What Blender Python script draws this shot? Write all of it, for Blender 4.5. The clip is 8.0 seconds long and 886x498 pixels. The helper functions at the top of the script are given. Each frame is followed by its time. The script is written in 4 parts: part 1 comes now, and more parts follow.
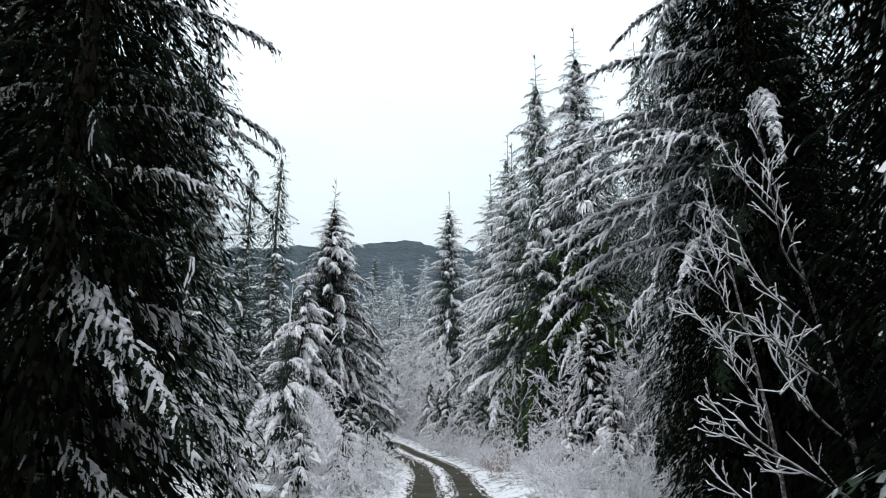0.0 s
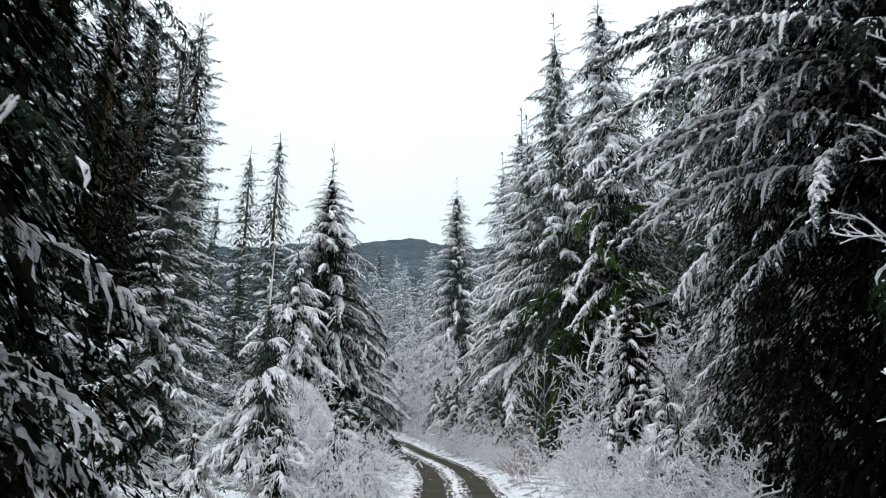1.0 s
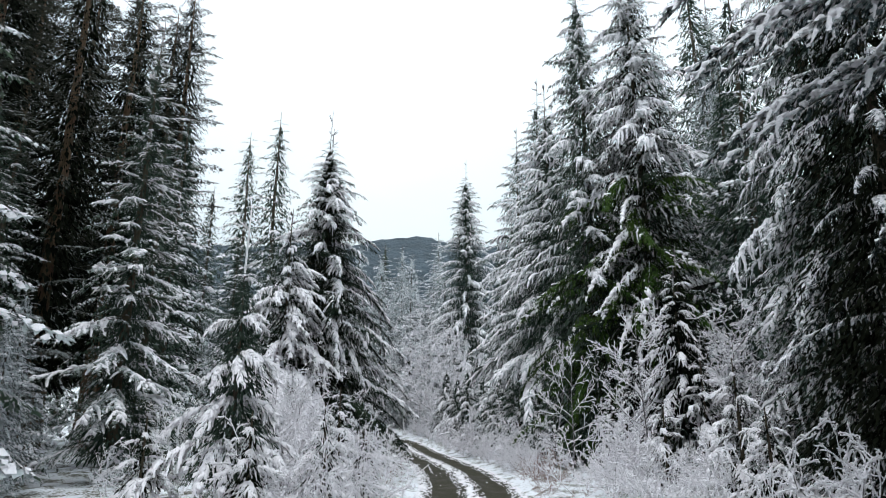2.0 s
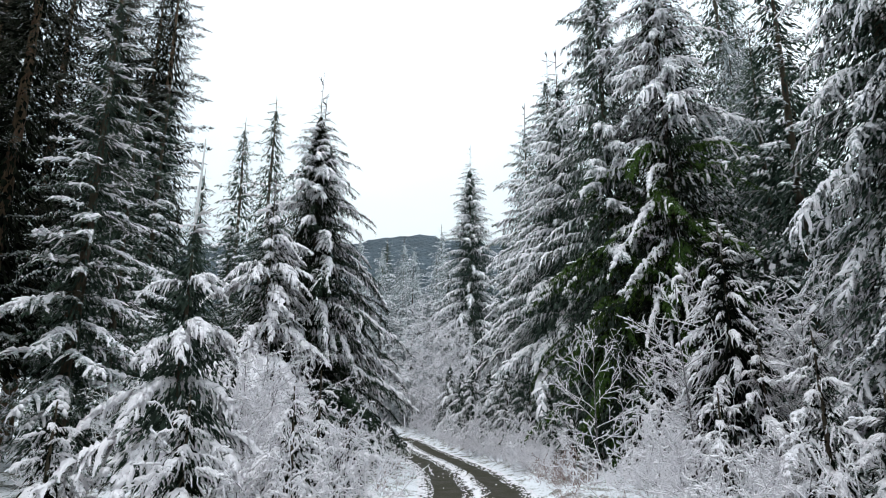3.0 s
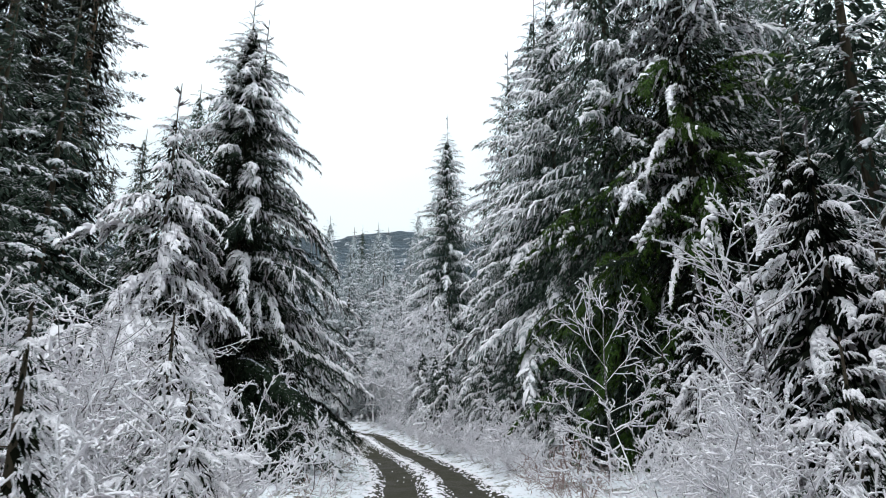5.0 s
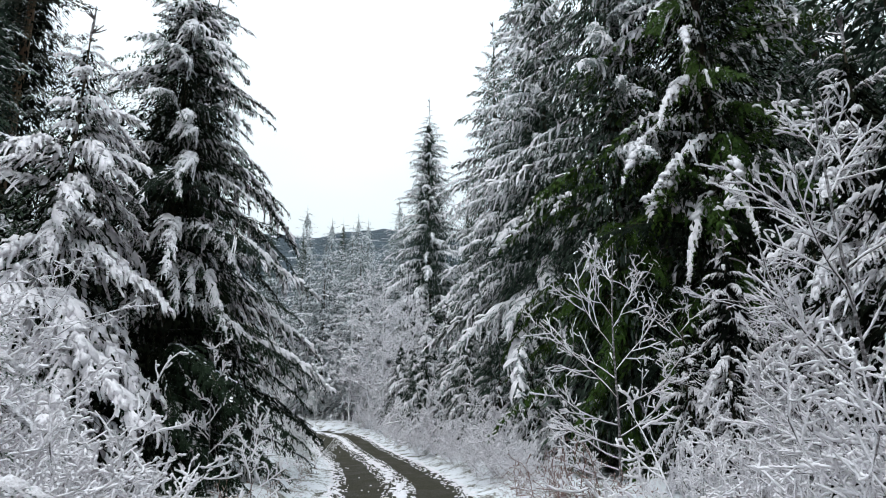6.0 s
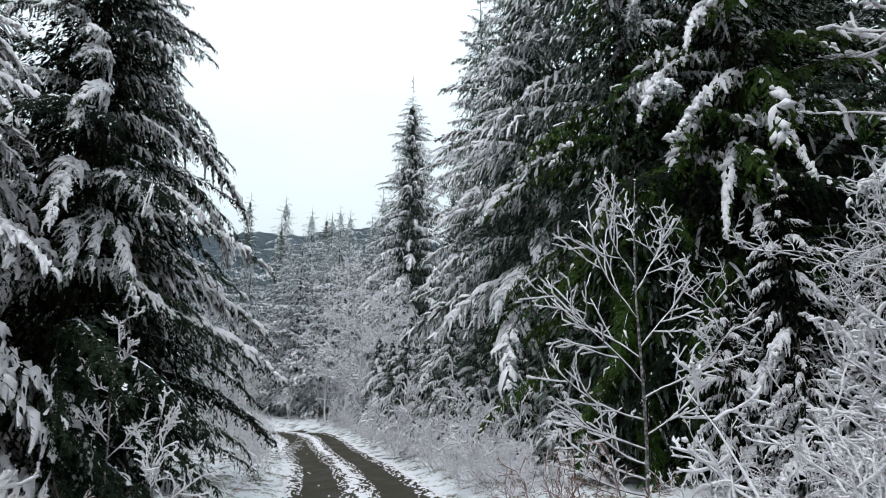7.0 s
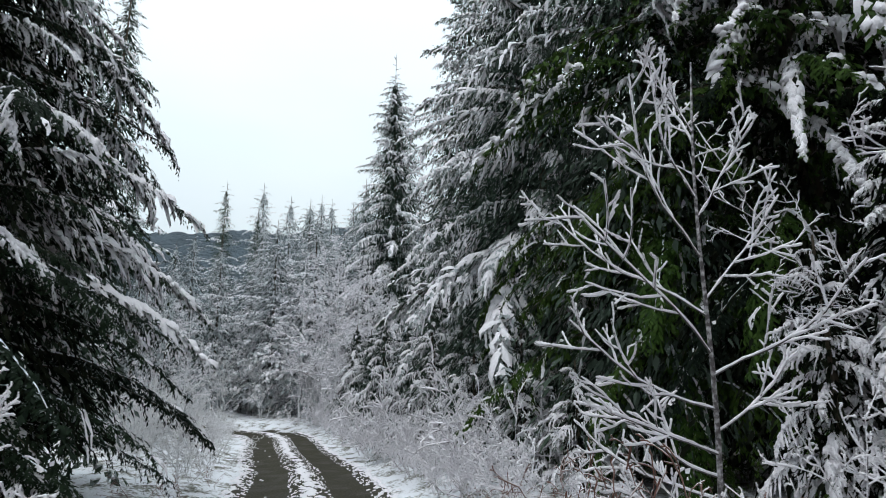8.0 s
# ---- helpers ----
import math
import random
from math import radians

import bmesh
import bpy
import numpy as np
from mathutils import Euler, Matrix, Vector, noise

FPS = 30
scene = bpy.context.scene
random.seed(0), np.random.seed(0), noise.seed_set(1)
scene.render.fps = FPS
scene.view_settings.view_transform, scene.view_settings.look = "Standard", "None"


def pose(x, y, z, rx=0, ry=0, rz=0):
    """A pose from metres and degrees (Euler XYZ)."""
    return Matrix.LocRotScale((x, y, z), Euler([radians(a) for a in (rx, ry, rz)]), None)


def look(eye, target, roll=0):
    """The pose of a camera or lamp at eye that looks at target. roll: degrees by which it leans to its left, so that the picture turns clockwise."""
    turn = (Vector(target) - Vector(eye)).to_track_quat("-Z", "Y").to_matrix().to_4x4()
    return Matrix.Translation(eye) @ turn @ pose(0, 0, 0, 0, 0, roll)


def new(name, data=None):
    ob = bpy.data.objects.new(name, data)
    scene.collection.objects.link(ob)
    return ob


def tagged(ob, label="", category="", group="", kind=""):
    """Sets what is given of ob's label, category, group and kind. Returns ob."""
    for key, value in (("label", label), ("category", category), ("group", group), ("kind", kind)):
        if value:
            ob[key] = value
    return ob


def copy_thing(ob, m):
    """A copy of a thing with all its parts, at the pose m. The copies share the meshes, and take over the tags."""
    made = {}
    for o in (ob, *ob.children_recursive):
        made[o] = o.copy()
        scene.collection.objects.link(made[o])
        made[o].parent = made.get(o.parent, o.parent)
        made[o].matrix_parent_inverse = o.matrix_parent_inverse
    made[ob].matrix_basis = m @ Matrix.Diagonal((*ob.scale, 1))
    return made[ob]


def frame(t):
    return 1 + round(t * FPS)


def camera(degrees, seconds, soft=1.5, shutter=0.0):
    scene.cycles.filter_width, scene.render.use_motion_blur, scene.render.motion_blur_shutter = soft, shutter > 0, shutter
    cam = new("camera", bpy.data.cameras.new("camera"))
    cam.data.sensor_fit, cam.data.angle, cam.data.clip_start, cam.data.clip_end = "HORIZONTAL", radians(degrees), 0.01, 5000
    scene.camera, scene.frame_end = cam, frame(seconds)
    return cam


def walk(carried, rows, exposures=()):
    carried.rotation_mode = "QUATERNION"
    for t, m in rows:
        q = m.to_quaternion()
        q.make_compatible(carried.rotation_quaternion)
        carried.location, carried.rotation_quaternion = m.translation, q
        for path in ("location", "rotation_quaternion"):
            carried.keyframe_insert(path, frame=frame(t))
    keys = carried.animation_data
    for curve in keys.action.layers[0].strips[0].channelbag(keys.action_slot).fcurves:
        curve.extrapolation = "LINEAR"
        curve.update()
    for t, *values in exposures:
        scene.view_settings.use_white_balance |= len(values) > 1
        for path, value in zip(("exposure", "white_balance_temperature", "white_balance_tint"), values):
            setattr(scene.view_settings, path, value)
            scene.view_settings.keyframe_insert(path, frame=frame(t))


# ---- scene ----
cam = camera(75.3, 8.0, soft=0.5, shutter=0.15)
EXPOSE = 0.42
METRES, EYE, TILT, LEAN, TURN = 25.0, 5.2, 13.5, 0.0, 0.0
ROWS = [
    (0.0, 0.0, 0.0, 0.0, -0.0, 0.0, -0.0),
    (0.5, -0.0055, 0.0773, -0.0247, 0.18, -0.05, 0.0),
    (1.0, -0.0111, 0.1507, -0.0505, 0.5, -0.12, 0.08),
    (1.5, -0.0168, 0.217, -0.0717, 0.84, -0.19, 0.15),
    (3.0, -0.0225, 0.3946, -0.134, 1.47, -0.34, 0.24),
    (3.5, -0.0192, 0.4483, -0.1567, 1.4, -0.42, 0.23),
    (4.0, -0.0141, 0.5001, -0.1749, 1.05, -0.44, 0.22),
    (4.5, -0.0089, 0.5501, -0.1925, 0.37, -0.48, 0.15),
    (6.0, 0.0083, 0.7157, -0.2459, -2.01, -0.68, -0.13),
    (6.5, 0.0154, 0.7714, -0.2656, -2.61, -0.67, -0.24),
    (7.0, 0.0234, 0.8277, -0.2843, -3.28, -0.72, -0.33),
    (7.5, 0.0319, 0.8843, -0.304, -3.94, -0.71, -0.4),
    (8.0, 0.0385, 0.9416, -0.3236, -4.56, -0.76, -0.43),
]
walk(cam, [(t, pose(0, 0, EYE, TILT, LEAN, TURN) @ pose(METRES * x, METRES * y, METRES * z, 90 + pitch, roll, yaw)) for t, x, y, z, yaw, pitch, roll in ROWS], [(0.0, EXPOSE - 0.1), (1.5, EXPOSE), (3.5, EXPOSE + 0.03), (6.0, EXPOSE), (7.0, EXPOSE - 0.1), (8.0, EXPOSE - 0.18)])

# ---- world, sun, exposure ----
world = bpy.data.worlds.new("overcast")
scene.world = world
world.use_nodes = True
wn, wl = world.node_tree.nodes, world.node_tree.links
wn.clear()
w_out = wn.new("ShaderNodeOutputWorld")
w_bg = wn.new("ShaderNodeBackground")
w_co = wn.new("ShaderNodeTexCoord")
w_map = wn.new("ShaderNodeMapping")
w_map.inputs["Scale"].default_value = (1.0, 1.0, 2.5)
w_no = wn.new("ShaderNodeTexNoise")
w_no.inputs["Scale"].default_value = 1.6
w_no.inputs["Detail"].default_value = 4.0
w_ra = wn.new("ShaderNodeValToRGB")
w_ra.color_ramp.elements[0].position = 0.3
w_ra.color_ramp.elements[0].color = (0.745, 0.885, 1.0, 1)
w_ra.color_ramp.elements[1].position = 0.7
w_ra.color_ramp.elements[1].color = (0.835, 0.945, 1.0, 1)
wl.new(w_co.outputs["Generated"], w_map.inputs["Vector"])
wl.new(w_map.outputs["Vector"], w_no.inputs["Vector"])
wl.new(w_no.outputs["Fac"], w_ra.inputs["Fac"])
wl.new(w_ra.outputs["Color"], w_bg.inputs["Color"])
# an overcast sky is brighter overhead than at the horizon
w_sep = wn.new("ShaderNodeSeparateXYZ")
w_up = wn.new("ShaderNodeMapRange")
w_up.inputs["To Min"].default_value = 0.60
w_up.inputs["To Max"].default_value = 1.46
wl.new(w_co.outputs["Generated"], w_sep.inputs["Vector"])
wl.new(w_sep.outputs["Z"], w_up.inputs["Value"])
wl.new(w_up.outputs["Result"], w_bg.inputs["Strength"])
wl.new(w_bg.outputs["Background"], w_out.inputs["Surface"])

sun = new("sun", bpy.data.lights.new("sun", "SUN"))
sun.data.energy, sun.data.angle, sun.data.color = 0.9, radians(30), (0.96, 0.98, 1.0)
sun.matrix_world = look((0, 40, 60), (6, 55, 0))

# ---- materials ----


def material(name, rough=0.8):
    m = bpy.data.materials.new(name)
    m.use_nodes = True
    b = m.node_tree.nodes["Principled BSDF"]
    b.inputs["Roughness"].default_value = rough
    return m, m.node_tree.nodes, m.node_tree.links, b


def noise_tex(n, l, scale, detail=3.0, coord="Object"):
    co = n.new("ShaderNodeTexCoord")
    t = n.new("ShaderNodeTexNoise")
    t.inputs["Scale"].default_value, t.inputs["Detail"].default_value = scale, detail
    l.new(co.outputs[coord], t.inputs["Vector"])
    return t


def ramp(n, l, src, stops):
    r = n.new("ShaderNodeValToRGB")
    el = r.color_ramp.elements
    while len(el) < len(stops):
        el.new(0.5)
    for e, (p, c) in zip(el, stops):
        e.position, e.color = p, (*c, 1) if len(c) == 3 else c
    l.new(src, r.inputs["Fac"])
    return r


def mixed(n, l, fac, a, b):
    m = n.new("ShaderNodeMix")
    m.data_type = "RGBA"
    l.new(fac, m.inputs["Factor"])
    l.new(a, m.inputs["A"])
    l.new(b, m.inputs["B"])
    return m.outputs["Result"]


def bumped(n, l, b, src, strength, dist):
    k = n.new("ShaderNodeBump")
    k.inputs["Strength"].default_value, k.inputs["Distance"].default_value = strength, dist
    l.new(src, k.inputs["Height"])
    l.new(k.outputs["Normal"], b.inputs["Normal"])


def maths(n, l, op, a, b):
    k = n.new("ShaderNodeMath")
    k.operation = op
    for i, v in enumerate((a, b)):
        if isinstance(v, (int, float)):
            k.inputs[i].default_value = v
        else:
            l.new(v, k.inputs[i])
    return k.outputs[0]


def upward(n, l, noise_out, lo, hi, amount):
    """0..1 where the face looks up, its edge broken by a noise."""
    g = n.new("ShaderNodeNewGeometry")
    s = n.new("ShaderNodeSeparateXYZ")
    l.new(g.outputs["Normal"], s.inputs["Vector"])
    a = maths(n, l, "MULTIPLY", maths(n, l, "SUBTRACT", noise_out, 0.5), amount)
    v = maths(n, l, "ADD", s.outputs["Z"], a)
    r = n.new("ShaderNodeMapRange")
    r.inputs["From Min"].default_value, r.inputs["From Max"].default_value = lo, hi
    l.new(v, r.inputs["Value"])
    return r.outputs["Result"]


def snow_material():
    m, n, l, b = material("snow", 0.65)
    t = noise_tex(n, l, 9.0, 4.0)
    r = ramp(n, l, t.outputs["Fac"], [(0.3, (0.845, 0.805, 0.83)), (0.65, (0.915, 0.875, 0.90))])
    l.new(r.outputs["Color"], b.inputs["Base Color"])
    f = noise_tex(n, l, 38.0, 4.0)
    bumped(n, l, b, f.outputs["Fac"], 0.6, 0.035)
    return m


def needle_material(name, dark, light, lo, hi, gloss=0.06, thin=0.2):
    """Needles with rime on what looks up."""
    m, n, l, b = material(name, 0.6)
    b.inputs["Specular IOR Level"].default_value = gloss
    t = noise_tex(n, l, 5.0, 3.0)
    info = n.new("ShaderNodeObjectInfo")
    isl = n.new("ShaderNodeNewGeometry")
    mixv = maths(n, l, "MULTIPLY", maths(n, l, "ADD", isl.outputs["Random Per Island"], info.outputs["Random"]), 0.5)
    r = ramp(n, l, mixv, [(0.15, dark), (0.85, light)])
    frost = ramp(n, l, t.outputs["Fac"], [(0.3, (0.39, 0.425, 0.425)), (0.7, (0.69, 0.715, 0.735))])
    f2 = noise_tex(n, l, 26.0, 2.0)
    fac = upward(n, l, f2.outputs["Fac"], lo, hi, 1.6)
    c = mixed(n, l, fac, r.outputs["Color"], frost.outputs["Color"])
    l.new(c, b.inputs["Base Color"])
    glow = n.new("ShaderNodeBsdfTranslucent")
    l.new(c, glow.inputs["Color"])
    both = n.new("ShaderNodeMixShader")
    both.inputs["Fac"].default_value = thin
    l.new(b.outputs["BSDF"], both.inputs[1])
    l.new(glow.outputs["BSDF"], both.inputs[2])
    l.new(both.outputs["Shader"], n["Material Output"].inputs["Surface"])
    return m


def bark_material(name, dark, light, frost_lo=0.5):
    m, n, l, b = material(name, 0.85)
    b.inputs["Specular IOR Level"].default_value = 0.1
    co = n.new("ShaderNodeTexCoord")
    mp = n.new("ShaderNodeMapping")
    mp.inputs["Scale"].default_value = (14.0, 14.0, 2.2)
    t = n.new("ShaderNodeTexNoise")
    t.inputs["Scale"].default_value, t.inputs["Detail"].default_value = 1.0, 5.0
    l.new(co.outputs["Object"], mp.inputs["Vector"])
    l.new(mp.outputs["Vector"], t.inputs["Vector"])
    r = ramp(n, l, t.outputs["Fac"], [(0.3, dark), (0.7, light)])
    big = noise_tex(n, l, 1.3, 3.0)
    r2 = ramp(n, l, big.outputs["Fac"], [(0.45, (0.10, 0.12, 0.06)), (0.6, light)])
    c0 = mixed(n, l, maths(n, l, "MULTIPLY", big.outputs["Fac"], 0.4), r.outputs["Color"], r2.outputs["Color"])
    f2 = noise_tex(n, l, 20.0, 2.0)
    fac = upward(n, l, f2.outputs["Fac"], frost_lo, frost_lo + 0.3, 0.8)
    white = n.new("ShaderNodeRGB")
    white.outputs[0].default_value = (0.78, 0.81, 0.86, 1)
    c = mixed(n, l, fac, c0, white.outputs[0])
    l.new(c, b.inputs["Base Color"])
    bumped(n, l, b, t.outputs["Fac"], 0.8, 0.03)
    return m


def rime_material(name, wood, lo, hi, white=(0.84, 0.81, 0.82)):
    """Thin twigs, caked in rime except below."""
    m, n, l, b = material(name, 0.7)
    t = noise_tex(n, l, 22.0, 3.0)
    fac = upward(n, l, t.outputs["Fac"], lo, hi, 1.2)
    a = ramp(n, l, t.outputs["Fac"], [(0.3, wood), (0.7, tuple(min(1, 1.6 * v) for v in wood))])
    w = ramp(n, l, t.outputs["Fac"], [(0.2, tuple(0.82 * v for v in white)), (0.7, white)])
    l.new(mixed(n, l, fac, a.outputs["Color"], w.outputs["Color"]), b.inputs["Base Color"])
    f = noise_tex(n, l, 90.0, 2.0)
    bumped(n, l, b, f.outputs["Fac"], 0.4, 0.01)
    return m


SNOW = snow_material()
NEEDLES = needle_material("spruce_needles", (0.012, 0.024, 0.015), (0.040, 0.064, 0.032), 0.4, 1.2)
# spruce needles blackened to paint deep shade on near and low boughs
NEEDLES_SHADE = needle_material("shaded_spruce_needles", (0.005, 0.009, 0.006), (0.016, 0.027, 0.014), 0.95, 1.5, 0.04, 0.04)
NEEDLES_GREEN = needle_material("cedar_needles", (0.018, 0.042, 0.008), (0.064, 0.110, 0.022), 1.0, 1.5, 0.05, 0.15)
NEEDLES_FROST = needle_material("frosted_needles", (0.045, 0.078, 0.052), (0.13, 0.175, 0.12), -0.4, 0.65, 0.06, 0.35)
NEEDLES_VEIL = needle_material("veiled_needles", (0.014, 0.024, 0.026), (0.05, 0.07, 0.072), 0.1, 1.0, 0.05, 0.1)
NEEDLES_FIR = needle_material("fir_needles", (0.035, 0.05, 0.032), (0.09, 0.112, 0.065), 0.25, 1.0)
NEEDLES_WHITE = needle_material("white_frosted_needles", (0.05, 0.07, 0.06), (0.16, 0.19, 0.18), -0.7, 0.5)
NEEDLES_PINE = needle_material("pine_needles", (0.020, 0.024, 0.018), (0.062, 0.062, 0.046), 0.6, 1.3, 0.05, 0.15)
BARK = bark_material("conifer_bark", (0.035, 0.025, 0.02), (0.11, 0.08, 0.06))
BARK_PINE = bark_material("pine_bark", (0.05, 0.03, 0.02), (0.19, 0.115, 0.075), 0.9)
# milder painted crown shade, lighter than near-black, with a trace of frost
INNER_SHADE_FROST = needle_material("frosted_shade_twigs", (0.026, 0.040, 0.030), (0.08, 0.105, 0.08), 0.8, 1.6, 0.0, 0.1)
# near-black on purpose: stands in for shade deep inside the crowns
INNER_SHADE = needle_material("inner_shade_twigs", (0.004, 0.005, 0.004), (0.013, 0.015, 0.009), 1.5, 2.2, 0.0, 0.0)
RIME = rime_material("rimed_twigs", (0.16, 0.12, 0.10), -1.2, -0.4, (0.88, 0.862, 0.865))
RIME_THIN = rime_material("thinly_rimed_stems", (0.15, 0.07, 0.05), 0.1, 0.95)
RIME_DARK = rime_material("rimed_branches", (0.06, 0.05, 0.05), -0.1, 0.45)

# ---- mesh tools ----


class Soup:
    """Vertices and triangles gathered in numpy arrays."""

    def __init__(self):
        self.v, self.f, self.m, self.n = [], [], [], 0

    def add(self, v, f, mat=0):
        self.v.append(np.asarray(v, float))
        self.f.append(np.asarray(f, int) + self.n)
        self.m.append(np.full(len(f), mat, int))
        self.n += len(v)

    def arrays(self):
        return np.concatenate(self.v), np.concatenate(self.f), np.concatenate(self.m)


def to_mesh(name, v, f, mats, slots, smooth=False):
    me = bpy.data.meshes.new(name)
    me.vertices.add(len(v))
    me.vertices.foreach_set("co", np.ascontiguousarray(v, np.float32).ravel())
    k = f.shape[1]
    me.loops.add(len(f) * k)
    me.loops.foreach_set("vertex_index", np.ascontiguousarray(f, np.int32).ravel())
    me.polygons.add(len(f))
    me.polygons.foreach_set("loop_start", np.arange(len(f), dtype=np.int32) * k)
    for s in slots:
        me.materials.append(s)
    me.polygons.foreach_set("material_index", np.ascontiguousarray(mats, np.int32))
    me.polygons.foreach_set("use_smooth", np.full(len(f), smooth, bool))
    me.update(calc_edges=True)
    return me


def soup_mesh(name, soup, slots, smooth=False):
    return to_mesh(name, *soup.arrays(), slots, smooth)


def ring_faces(k, s, closed=True):
    """Triangles that join k rings of s vertices."""
    out = []
    for i in range(k - 1):
        for j in range(s if closed else s - 1):
            a, b = i * s + j, i * s + (j + 1) % s
            out += [(a, b, b + s), (a, b + s, a + s)]
    return np.array(out)


RINGS = {}


def rings(k, s, closed=True):
    if (k, s, closed) not in RINGS:
        RINGS[k, s, closed] = ring_faces(k, s, closed)
    return RINGS[k, s, closed]


def frames_of(p):
    """Side and up vectors along a polyline."""
    d = np.gradient(p, axis=0)
    d /= np.linalg.norm(d, axis=1)[:, None] + 1e-9
    ref = np.where(np.abs(d[:, 2:3]) > 0.95, np.array([[1.0, 0, 0]]), np.array([[0, 0, 1.0]]))
    side = np.cross(d, ref)
    side /= np.linalg.norm(side, axis=1)[:, None] + 1e-9
    return d, side, np.cross(side, d)


def tube(soup, p, r, sides=4, mat=0):
    p, r = np.asarray(p, float), np.asarray(r, float)
    _, side, up = frames_of(p)
    a = np.arange(sides) * 2 * math.pi / sides
    v = p[:, None] + r[:, None, None] * (np.cos(a)[None, :, None] * side[:, None] + np.sin(a)[None, :, None] * up[:, None])
    soup.add(v.reshape(-1, 3), rings(len(p), sides), mat)


# ---- ground, lane, hills ----


def ground_z(x, y):
    """Height of the ground: the lane falls away from the camera, banks rise beside it."""
    yy = np.asarray(y, float)
    xx = np.asarray(x, float)
    z = np.interp(yy, [-900, 0, 18, 30, 36, 45, 60, 120, 900], [4.0, 2.6, 1.55, 0.92, 0.55, 0.08, -0.15, 0.8, 12.0])
    off = np.abs(xx - lane_x(yy))
    z = z + 0.28 * np.clip((off - 2.0) / 1.3, 0, 1) + 0.012 * np.clip(off - 6, 0, 200)
    return z


def lane_x(y):
    return np.interp(y, [-900, 0, 20, 30, 36, 43, 49, 56, 59.5, 61.8, 63.2, 64.2, 900], [0.3, 0.3, 0.22, -0.08, -0.55, -1.75, -3.3, -4.9, -6.3, -8.4, -12.0, -20.0, -800.0])


def ground():
    def axis(lo, a, b, hi, step):
        inner = np.arange(a, b + 1e-6, step)
        left = a - np.geomspace(step, a - lo, 26)[::-1]
        right = b + np.geomspace(step, hi - b, 26)
        return np.concatenate([left, inner, right])

    xs, ys = axis(-1500, -14, 14, 1500, 0.35), axis(-900, -2, 75, 2200, 0.45)
    gx, gy = np.meshgrid(xs, ys)
    z = ground_z(gx, gy)
    rough = np.array([noise.fractal(Vector((a * 0.9, b * 0.9, 3.1)), 1.0, 2.1, 4) for a, b in zip(gx.ravel(), gy.ravel())]).reshape(gx.shape)
    off = np.abs(gx - lane_x(gy))
    z = z + rough * 0.16 * np.clip((off - 1.55) / 0.8, 0, 1) - 0.05 * (off < 1.62)
    v = np.stack([gx, gy, z], -1).reshape(-1, 3)
    ny, nx = gx.shape
    i = (np.arange(ny - 1)[:, None] * nx + np.arange(nx - 1)[None]).ravel()
    f = np.stack([i, i + 1, i + nx + 1, i + nx], 1)
    m, n, l, b = material("snowy_ground", 0.75)
    t = noise_tex(n, l, 1.6, 6.0)
    t2 = noise_tex(n, l, 14.0, 4.0)
    s = maths(n, l, "ADD", maths(n, l, "MULTIPLY", t.outputs["Fac"], 0.6), maths(n, l, "MULTIPLY", t2.outputs["Fac"], 0.4))
    r = ramp(n, l, s, [(0.38, (0.065, 0.056, 0.032)), (0.44, (0.30, 0.29, 0.26)), (0.5, (0.80, 0.80, 0.83)), (0.8, (0.86, 0.88, 0.91))])
    l.new(r.outputs["Color"], b.inputs["Base Color"])
    bumped(n, l, b, t2.outputs["Fac"], 0.8, 0.06)
    ob = new("ground", to_mesh("ground", v, f, np.zeros(len(f)), [m], True))
    return tagged(ob, "snow-covered forest floor with patches of moss and litter", "ground", kind="structure")


ground()


LANE_U = np.array([-1.68, -1.55, -1.3, -0.92, -0.5, -0.15, 0.15, 0.5, 0.92, 1.3, 1.52, 1.64])
LANE_Z = np.array([0.0, 0.01, -0.03, -0.05, -0.02, 0.03, 0.03, -0.02, -0.05, -0.03, 0.01, 0.0])


